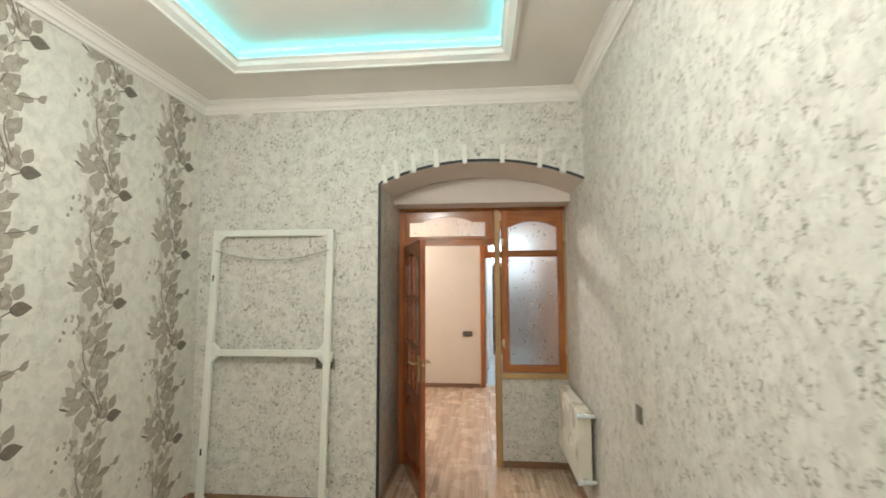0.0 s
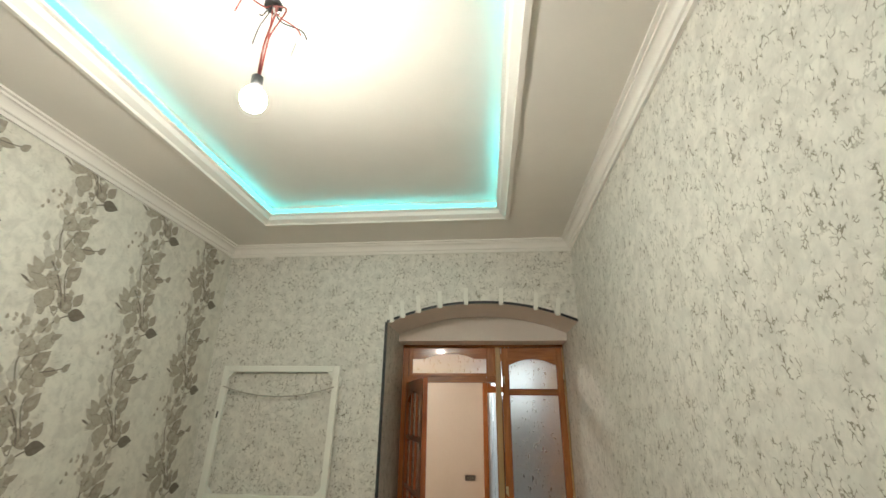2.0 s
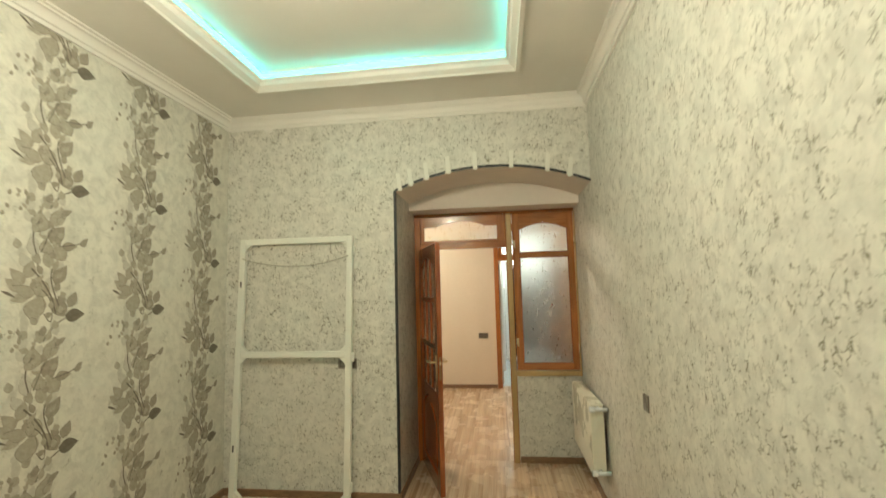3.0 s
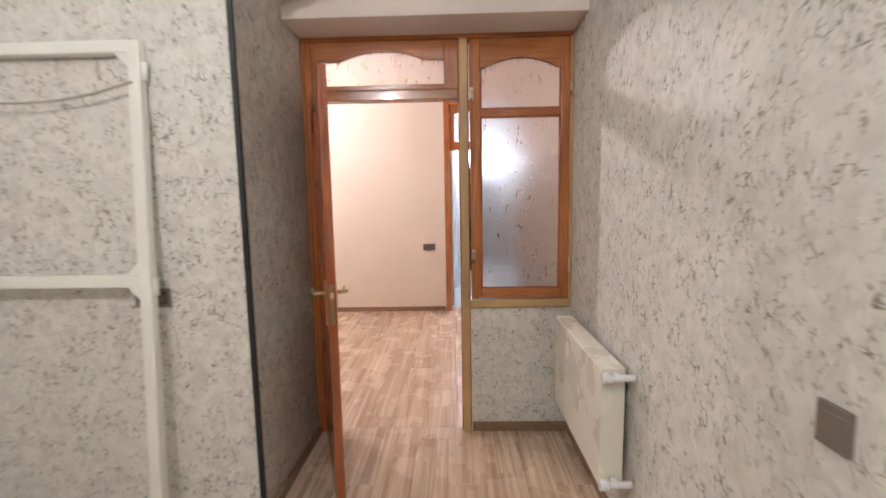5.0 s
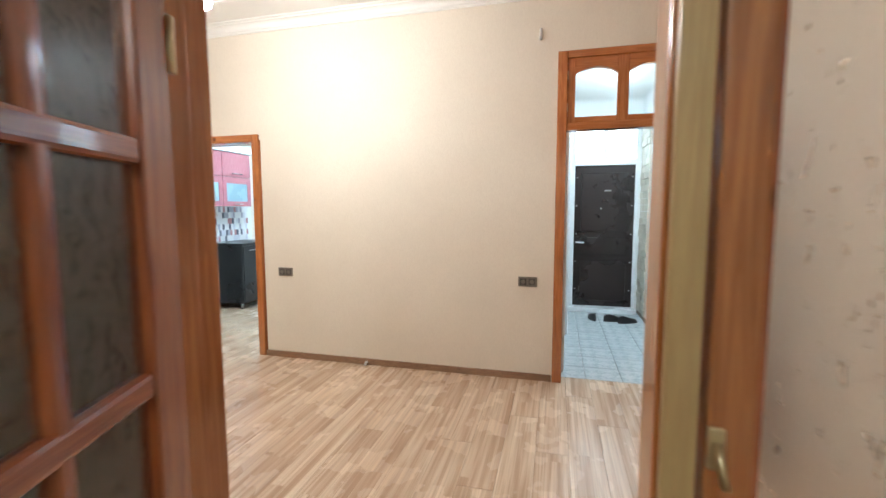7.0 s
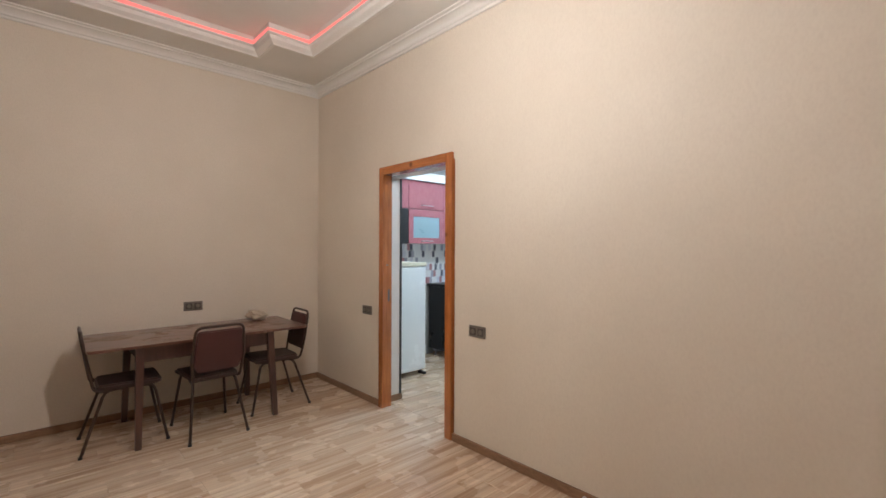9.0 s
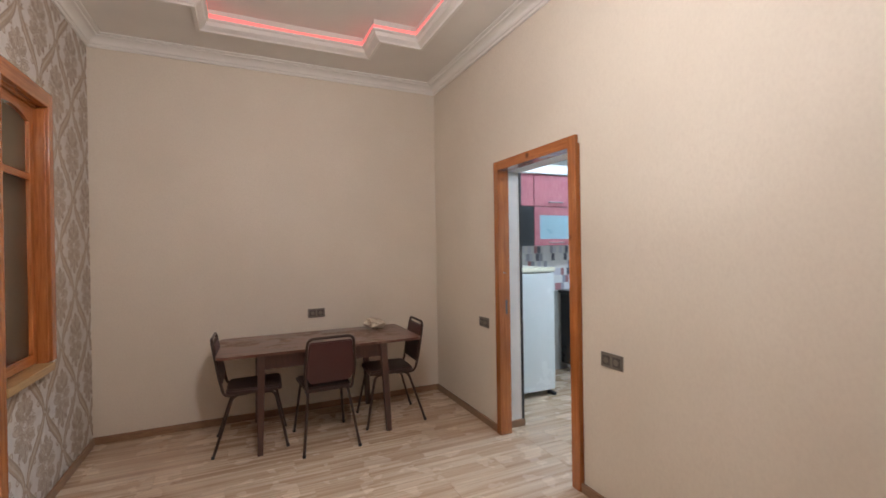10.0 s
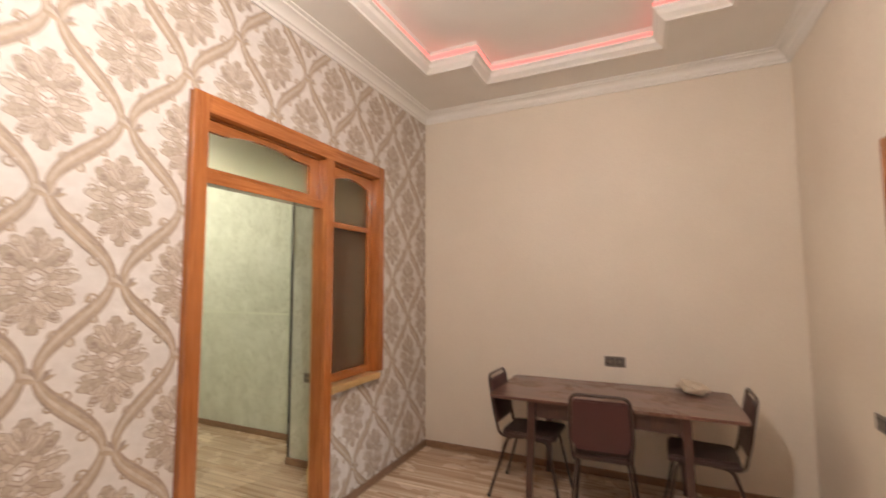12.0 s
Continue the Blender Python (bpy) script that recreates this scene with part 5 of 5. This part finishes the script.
def garland():
    """One repeat of the leaf garland, 0.686 m high; the origin is its dark pointed leaf, and it grows up and away from it."""
    bm, r = B(), random.Random(8)
    layer = []

    def leaf(u, t, ln, half, ang, ink, edge=None):
        a, z = radians(ang), 0.0008 + 1.6e-5 * len(layer)
        layer.append(ang)
        x, y = u - ln / 2 * math.cos(a), t - ln / 2 * math.sin(a)
        curl = r.uniform(-2.5, 2.5)
        if edge is not None:
            leaf_shape(bm, x - 0.002 * math.cos(a), y - 0.002 * math.sin(a), ln + 0.004, half * 1.06, a, edge, z - 8e-6, curl)
        leaf_shape(bm, x, y, ln, half, a, ink, z, curl)

    for k in range(34):      # pale blurred foliage at the back
        t = -0.03 + 0.02 * k
        leaf(-0.185 + r.uniform(-0.12, 0.10), t, r.uniform(0.05, 0.085), r.uniform(0.020, 0.032), r.uniform(30, 150), (1, 1, 3)[k % 3])
    for u, t, ang in ((-0.29, 0.215, 120), (-0.26, 0.29, 105), (-0.31, 0.165, 150), (-0.235, 0.245, 70), (-0.225, 0.36, 95), (-0.275, 0.105, 200), (-0.15, 0.30, 100), (-0.165, 0.60, 80)):
        leaf(u, t, r.uniform(0.075, 0.10), r.uniform(0.026, 0.035), ang, (3, 1)[int(ang) % 2], 0)
    # slender stems
    for pts, w in (((( -0.155, -0.12), (-0.135, -0.08), (-0.09, -0.03), (-0.03, -0.002)), 0.0028), (((-0.10, 0.02), (-0.125, 0.11), (-0.175, 0.19), (-0.23, 0.25)), 0.0036), (((-0.085, 0.06), (-0.115, 0.13), (-0.135, 0.20), (-0.13, 0.25)), 0.0030),
                   (((-0.16, 0.02), (-0.12, -0.04), (-0.115, 0.05), (-0.15, 0.13), (-0.22, 0.165)), 0.0022), (((-0.21, 0.32), (-0.235, 0.40), (-0.225, 0.46), (-0.20, 0.50)), 0.0030), (((-0.19, 0.33), (-0.165, 0.40), (-0.14, 0.46)), 0.0022), (((-0.10, 0.37), (-0.02, 0.385), (0.025, 0.40)), 0.0024)):
        stem(bm, [(p.x, p.y) for p in bend([Vector((*q, 0)) for q in pts], 0.04, 4)], w * 1.25, 2, 0.0019)
    for u, t, ln, half, ang, ink in ((-0.207, 0.06, 0.125, 0.055, 75, 3), (-0.185, 0.155, 0.12, 0.042, 140, 3), (-0.26, 0.13, 0.11, 0.034, 172, 3), (-0.195, 0.49, 0.105, 0.05, 80, 3), (-0.172, 0.368, 0.08, 0.032, 100, 3),
                                     (-0.116, 0.437, 0.115, 0.045, 60, 0), (-0.115, 0.52, 0.105, 0.036, 55, 3), (-0.095, 0.34, 0.10, 0.042, 130, 3), (-0.089, 0.224, 0.115, 0.038, 68, 0), (-0.08, 0.06, 0.125, 0.045, 112, 0)):
        leaf(u, t, ln, half, ang, ink, 2)
    for u, t, ln, half, ang in ((-0.012, 0.09, 0.088, 0.032, 68), (-0.042, 0.378, 0.082, 0.027, 8), (0.044, 0.404, 0.06, 0.02, 40), (-0.095, 0.16, 0.05, 0.018, 70)):
        leaf(u, t, ln, half, ang, 0, 2)
    leaf(0.005, 0.0, 0.112, 0.042, -8, 2)
    leaf(-0.325, 0.125, 0.075, 0.008, -22, 2)
    for k in range(16):      # sprays of small buds
        u, t = -0.275 + 0.11 * r.random() ** 1.3 * (-1 if k % 2 else 1), 0.49 + 0.15 * r.random()
        leaf(u, t, r.uniform(0.024, 0.036), 0.0105, r.uniform(40, 140), 0 if k % 3 else 3)
    for k in range(26):      # small leaves along the whole stem
        leaf(-0.165 + r.uniform(-0.10, 0.10), -0.09 + 0.026 * k, r.uniform(0.042, 0.062), r.uniform(0.015, 0.022), r.uniform(20, 160), (3, 0, 3)[k % 3], (None, 2)[k % 2])
    return bm


def ink_mesh(name, bm, mats):
    me = bpy.data.meshes.new(name)
    bm.normal_update()
    bm.to_mesh(me)
    bm.free()
    for m in mats:
        me.materials.append(m)
    return me


gar = ink_mesh("leaf_garland", garland(), [LEAF_GREY, LEAF_PALE, LEAF_DARK, LEAF_MID])
onto_west = Matrix(((0, 0, 1, 0), (1, 0, 0, 0), (0, 1, 0, 0), (0, 0, 0, 1)))     # sheet x towards the arch, y upward
for k in range(8):
    for j in range(-1, 5):
        z = 0.177 + 0.686 * j + (0.343 if k % 4 in (0, 3) else 0)
        place = Matrix.Translation((AX0 + 0.0008, -0.965 - 0.592 * k, z)) @ onto_west
        data = gar
        if z < 0.2 or z > CEIL_A - 0.75:
            bm = B()
            bm.from_mesh(gar)
            for y, up in ((0.062 - z, 1), (CEIL_A - 0.04 - z, -1)):
                bmesh.ops.bisect_plane(bm, geom=bm.verts[:] + bm.edges[:] + bm.faces[:], plane_co=(0, y, 0), plane_no=(0, up, 0), clear_inner=True)
            if not bm.faces:
                bm.free()
                continue
            data = ink_mesh("leaf_garland", bm, list(gar.materials))
        ob = new("leaf_garland", data)
        ob.matrix_basis = place
        ob.parent = wall_west


def ogee_curve(t, P=0.66):
    return 0.1325 + 0.112 * math.cos(2 * math.pi * t / P)


def medallion():
    """One medallion of the damask, centred on the origin: a faceted heart in a shell of acanthus leaves, a plume above and a drop below."""
    bm, r = B(), random.Random(4)
    level = [0.0008]

    def both(draw):
        for side in (-1, 1):
            level[0] += 4e-6
            draw(side)

    def leaf(x, y, ln, half, ang, ink, rib=True):
        """A round-shouldered leaf with a dark rim, a lobed edge and a dark rib, and its mirror image."""
        lobes, bow = r.uniform(2.6, 3.6), r.uniform(-2.2, 2.2)

        def draw(side):
            a = radians(ang) if side > 0 else math.pi - radians(ang)
            c, sn = math.cos(a), math.sin(a)
            for grow, tone in ((0.0032, 1), (0.0, ink)):
                level[0] += 3e-6
                rim = []
                for k in range(22):
                    e = 2 * math.pi * k / 22
                    g = ln * (0.5 - 0.5 * math.cos(e))
                    h = (half * (0.86 + 0.14 * math.cos(lobes * e * 2)) + grow) * math.sin(e) * (0.95 - 0.25 * math.cos(e))
                    h += side * bow * g * g
                    g += grow * (-1 if math.cos(e) > 0.9 else 1 if math.cos(e) < -0.9 else 0)
                    rim.append(bm.verts.new((side * x + c * g - sn * h, y + sn * g + c * h, level[0])))
                f = bm.faces.new(rim)
                f.material_index = tone
                f.normal_update()
                if f.normal.z < 0:
                    f.normal_flip()
            if rib:
                level[0] += 3e-6
                leaf_shape(bm, side * x, y, ln * 0.8, 0.0022, a, 1, level[0], side * bow)
        both(draw)

    def curl(x, y, size, turn, ink, w=0.0036):
        def draw(side):
            pts = []
            for k in range(19):
                e = turn * (0.4 + k * 0.36)
                q = size * (1 - k / 24)
                pts.append((side * (x + q * math.cos(e)), y + q * math.sin(e)))
            stem(bm, pts, w, ink, level[0])
        level[0] += 1e-5
        both(draw)

    for k in range(20):      # soft brushed ground of the motif
        t, d = r.uniform(-math.pi / 2, math.pi / 2), 0.085 * math.sqrt(r.random())
        leaf(d * 0.72 * math.cos(t), d * 1.1 * math.sin(t) - 0.005, r.uniform(0.022, 0.038), r.uniform(0.009, 0.014), math.degrees(t) + r.uniform(-40, 40), 2, False)
    for x, y, ln, half, ang, ink in ((0.015, -0.010, 0.098, 0.020, 8, 2), (0.018, 0.030, 0.092, 0.022, 42, 0), (0.010, 0.058, 0.088, 0.020, 68, 2), (0.020, -0.045, 0.085, 0.021, -32, 0), (0.014, -0.072, 0.080, 0.019, -62, 2),
                                     (0.0, 0.070, 0.092, 0.019, 90, 0), (0.0, -0.085, 0.088, 0.018, -90, 0), (0.008, -0.10, 0.055, 0.011, -74, 2), (0.006, 0.096, 0.05, 0.010, 70, 2)):
        leaf(x, y, ln, half, ang, ink)
    for x, y, size, turn in ((0.088, 0.022, 0.017, 1), (0.086, -0.040, 0.016, -1), (0.050, 0.118, 0.014, 1), (0.050, -0.118, 0.013, -1), (0.062, 0.070, 0.013, -1)):
        curl(x, y, size, turn, 1 if size < 0.014 else 0)
    for k in range(6):       # shell round the heart
        leaf(0.018 * math.cos(radians(-75 + 30 * k)), 0.020 * math.sin(radians(-75 + 30 * k)), 0.040, 0.0125, -75 + 30 * k, (2, 0)[k % 2], False)
    for size, tone in ((0.040, 1), (0.035, 2), (0.025, 1), (0.022, 3)):      # faceted heart
        level[0] += 2e-5
        f = bm.faces.new([bm.verts.new((size * math.cos(radians(90 + 60 * k)) * 0.95, size * math.sin(radians(90 + 60 * k)), level[0])) for k in range(6)])
        f.material_index = tone
        f.normal_update()
        if f.normal.z < 0:
            f.normal_flip()
    level[0] += 2e-5
    stem(bm, [(-0.020, 0.006), (0.0, -0.006), (0.020, 0.006)], 0.0022, 1, level[0])
    stem(bm, [(0.0, -0.024), (0.0, -0.006)], 0.0022, 1, level[0])
    for k in range(16):      # short broken strokes that soften the outline
        t, d = r.uniform(-1.5, 1.5), r.uniform(0.085, 0.115)
        level[0] += 4e-6
        for side in (-1, 1):
            q = t + r.choice((-1.0, 1.0))
            leaf_shape(bm, side * d * 0.85 * math.cos(t), 1.25 * d * math.sin(t), r.uniform(0.012, 0.024), 0.003, q if side > 0 else math.pi - q, (0, 2, 1)[k % 3], level[0])
    return bm


def ribbon():
    """One repeat of the ogee ribbon with its scrolls, centred on x = 0 at its widest swing."""
    bm, P, n = B(), 0.66, 48
    rails = {k: [] for k in (-1.0, -0.78, -0.35, 0.05, 0.62, 0.86, 1.0)}
    for k in range(n + 1):
        t = -P / 2 + P * k / n
        x = ogee_curve(t)
        w = 0.0140 + 0.0175 * abs(math.sin(2 * math.pi * t / P)) ** 1.3
        sl = -0.112 * 2 * math.pi / P * math.sin(2 * math.pi * t / P)
        nx, ny = 1 / math.hypot(1, sl), -sl / math.hypot(1, sl)
        for q, line in rails.items():
            line.append((x + nx * w * q, t + ny * w * q))
    for lo, hi, m, z in ((-1.0, 1.0, 0, 0.0010), (-1.0, -0.78, 1, 0.0014), (-0.35, 0.05, 2, 0.0013), (0.62, 0.86, 1, 0.0014)):
        va, vc = [bm.verts.new((*p, z)) for p in rails[lo]], [bm.verts.new((*p, z)) for p in rails[hi]]
        for k in range(n):
            bm.faces.new((va[k], vc[k], vc[k + 1], va[k + 1])).material_index = m
    for i, (t, s, size) in enumerate(((0.075, -1, 0.024), (-0.075, -1, 0.024), (0.0, 1, 0.017), (0.155, 1, 0.022), (-0.155, 1, 0.022), (0.235, 1, 0.026), (-0.235, 1, 0.026), (0.20, -1, 0.016), (-0.20, -1, 0.016))):   # hooked scrolls
        cx, cy = ogee_curve(t) + s * (0.020 + size), t
        up = 1 if t >= 0 else -1
        pts = [(cx + size * (1 - k / 24) * math.cos(math.pi * (s > 0) + up * k * 0.36 * s), cy + size * (1 - k / 24) * math.sin(math.pi * (s > 0) + up * k * 0.36 * s)) for k in range(20)]
        stem(bm, pts, 0.0042, 0, 0.0012 + i * 1e-5)
        stem(bm, [(x + 0.0026 * s, y - 0.002) for x, y in pts[:14]], 0.0013, 1, 0.0013 + i * 1e-5)
        leaf_shape(bm, cx, cy - up * 0.012, 0.036, 0.009, math.pi / 2 * up + s * 0.7, 0 if i % 2 else 2, 0.0011)
    for k in range(7):       # knot where two ribbons meet
        a = math.pi / 2 + (k - 3) * 0.42
        leaf_shape(bm, 0.265 / 2 - 0.112, P / 2 - 0.03, 0.062, 0.0115, a, (0, 1, 2)[k % 3], 0.0016 + k * 1e-5)
    return bm


MED = ink_mesh("damask_rose", medallion(), [ROSE, ROSE_DARK, ROSE_PALE, DAMASK])
RIB = ink_mesh("damask_ribbon", ribbon(), [RIBBON, ROSE_DARK, ROSE_PALE])
face_b = Matrix(((-1, 0, 0, 0), (0, 0, 1, 0), (0, 1, 0, 0), (0, 0, 0, 1)))     # sheet x towards -x, y up, facing +y


def put_motif(name, mesh, x, z, flip=False):
    """Hangs a copy of a motif on the south wall, cut off where the paper ends."""
    m = Matrix.Translation((x, BY0 + 0.0008, z)) @ face_b @ (Matrix.Diagonal((1.2, 1.12, 1, 1)) if "rose" in name else Matrix())
    if flip:
        m = m @ Matrix.Diagonal((-1, 1, 1, 1))
    reach_x, reach_z = (0.14, 0.19) if "rose" in name else (0.30, 0.36)
    cuts = []
    for x0, x1, z0, z1 in ((-3.50, -1.84, 0.80, 2.465), (-2.80, -1.84, -0.1, 0.80), (-0.15, 1.51, -0.1, 2.465)):
        if x0 - reach_x < x < x1 + reach_x and z0 - reach_z < z < z1 + reach_z:
            cuts.append((x0, x1, z0, z1))
    data = mesh
    if cuts or z - reach_z < 0.06 or z + reach_z > 3.11 or x - reach_x < BX0 or x + reach_x > BX1:
        bm = B()
        bm.from_mesh(mesh)
        bm.transform(m)
        for co, no in (((0, 0, 0.058), (0, 0, 1)), ((0, 0, 3.12), (0, 0, -1)), ((BX0, 0, 0), (1, 0, 0)), ((BX1, 0, 0), (-1, 0, 0))):
            bmesh.ops.bisect_plane(bm, geom=bm.verts[:] + bm.edges[:] + bm.faces[:], plane_co=co, plane_no=no, clear_inner=True)
        for x0, x1, z0, z1 in cuts:
            for co, no in (((x0, 0, 0), (1, 0, 0)), ((x1, 0, 0), (1, 0, 0)), ((0, 0, z0), (0, 0, 1)), ((0, 0, z1), (0, 0, 1))):
                bmesh.ops.bisect_plane(bm, geom=bm.verts[:] + bm.edges[:] + bm.faces[:], plane_co=co, plane_no=no)
            gone = [f for f in bm.faces if x0 < f.calc_center_median().x < x1 and z0 < f.calc_center_median().z < z1]
            bmesh.ops.delete(bm, geom=gone, context="FACES")
        if not bm.faces:
            bm.free()
            return
        bm.transform(m.inverted())
        data = bpy.data.meshes.new(name)
        bm.to_mesh(data)
        bm.free()
        for k in mesh.materials:
            data.materials.append(k)
    ob = new(name, data)
    ob.matrix_basis = m
    ob.parent = wall_south


for i in range(-10, 14):
    x = -1.57 + 0.265 * i
    base = 1.22 + (0.33 if i % 2 else 0.0)
    for j in range(-2, 4):
        z = base + 0.66 * j
        put_motif("damask_rose", MED, x, z)
        put_motif("damask_ribbon", RIB, x, z)


# ---------------------------------------------------------------- floor pieces
def plank_mesh(ln, wd):
    bm = B()
    g, t = 0.0003, 0.0012
    pts = [(g, g), (wd - g, g), (wd - g, ln - g), (g, ln - g)]
    inn = [(g + t, g + t), (wd - g - t, g + t), (wd - g - t, ln - g - t), (g + t, ln - g - t)]
    a, b_, c = [bm.verts.new((*p, -0.012)) for p in pts], [bm.verts.new((*p, -0.0012)) for p in pts], [bm.verts.new((*p, 0.0)) for p in inn]
    bm.faces.new(c)
    for k in range(4):
        n = (k + 1) % 4
        bm.faces.new((b_[k], b_[n], c[n], c[k]))
        bm.faces.new((a[k], a[n], b_[n], b_[k]))
    return ink_mesh("plank", bm, [LAMINATE])


PLANKS = {}


def lay(parent, x0, x1, y0, y1, phase=0):
    wd, ln, i = 0.195, 1.29, 0
    x = x0
    while x < x1:
        w = min(wd, x1 - x)
        y = y0 - ((i * 0.43 + phase) % ln)
        while y < y1:
            a, b_ = max(y, y0), min(y + ln, y1)
            if b_ - a > 0.03:
                key = (round(b_ - a, 3), round(w, 3))
                PLANKS.setdefault(key, plank_mesh(*key))
                ob = new("plank", PLANKS[key])
                ob.location = (x, a, 0)
                ob.parent = parent
            y += ln
        x, i = x + wd, i + 1


lay(floor_a, AX0 - 0.02, AX1 + 0.02, AY0, 0.05)
lay(floor_b, BX0 - 0.02, BX1, 0.05, 3.15, 0.3)
lay(floor_c, CX0 - 0.02, -1.78, CY0, 0.05, 0.6)
lay(floor_k, BX0 - 0.02, KX1, 3.15, KY1, 0.2)

tile = B()
box(tile, 0.0025, 0.2975, 0.0025, 0.2975, -0.012, 0.0)
TILE_ME = ink_mesh("tile", tile, [TILE])
for i in range(4):
    for j in range(10):
        ob = new("tile", TILE_ME)
        ob.location = (0.62 + 0.3 * i, 3.15 + 0.3 * j, 0)
        ob.parent = floor_h

back = thing("splashback", "white, black and red mosaic tile splashback", "splashback", kind="structure")
mo = B()
box(mo, 0, 0.006, 0.001, 0.045, 0.001, 0.088)
MO_ME = ink_mesh("tile", mo, [MOSAIC])
for r in range(6):
    for k in range(44):
        ob = new("tile", MO_ME)
        ob.location = (BX0 + 0.006, 3.47 + 0.046 * k + (0.023 if r % 2 else 0), 0.962 + 0.09 * r)
        ob.parent = back
setting("wall_k_grout", one(BX0, BX0 + 0.007, 3.45, 5.6, 0.958, 1.50), WHITE, "white grout behind mosaic tiles", "wall")
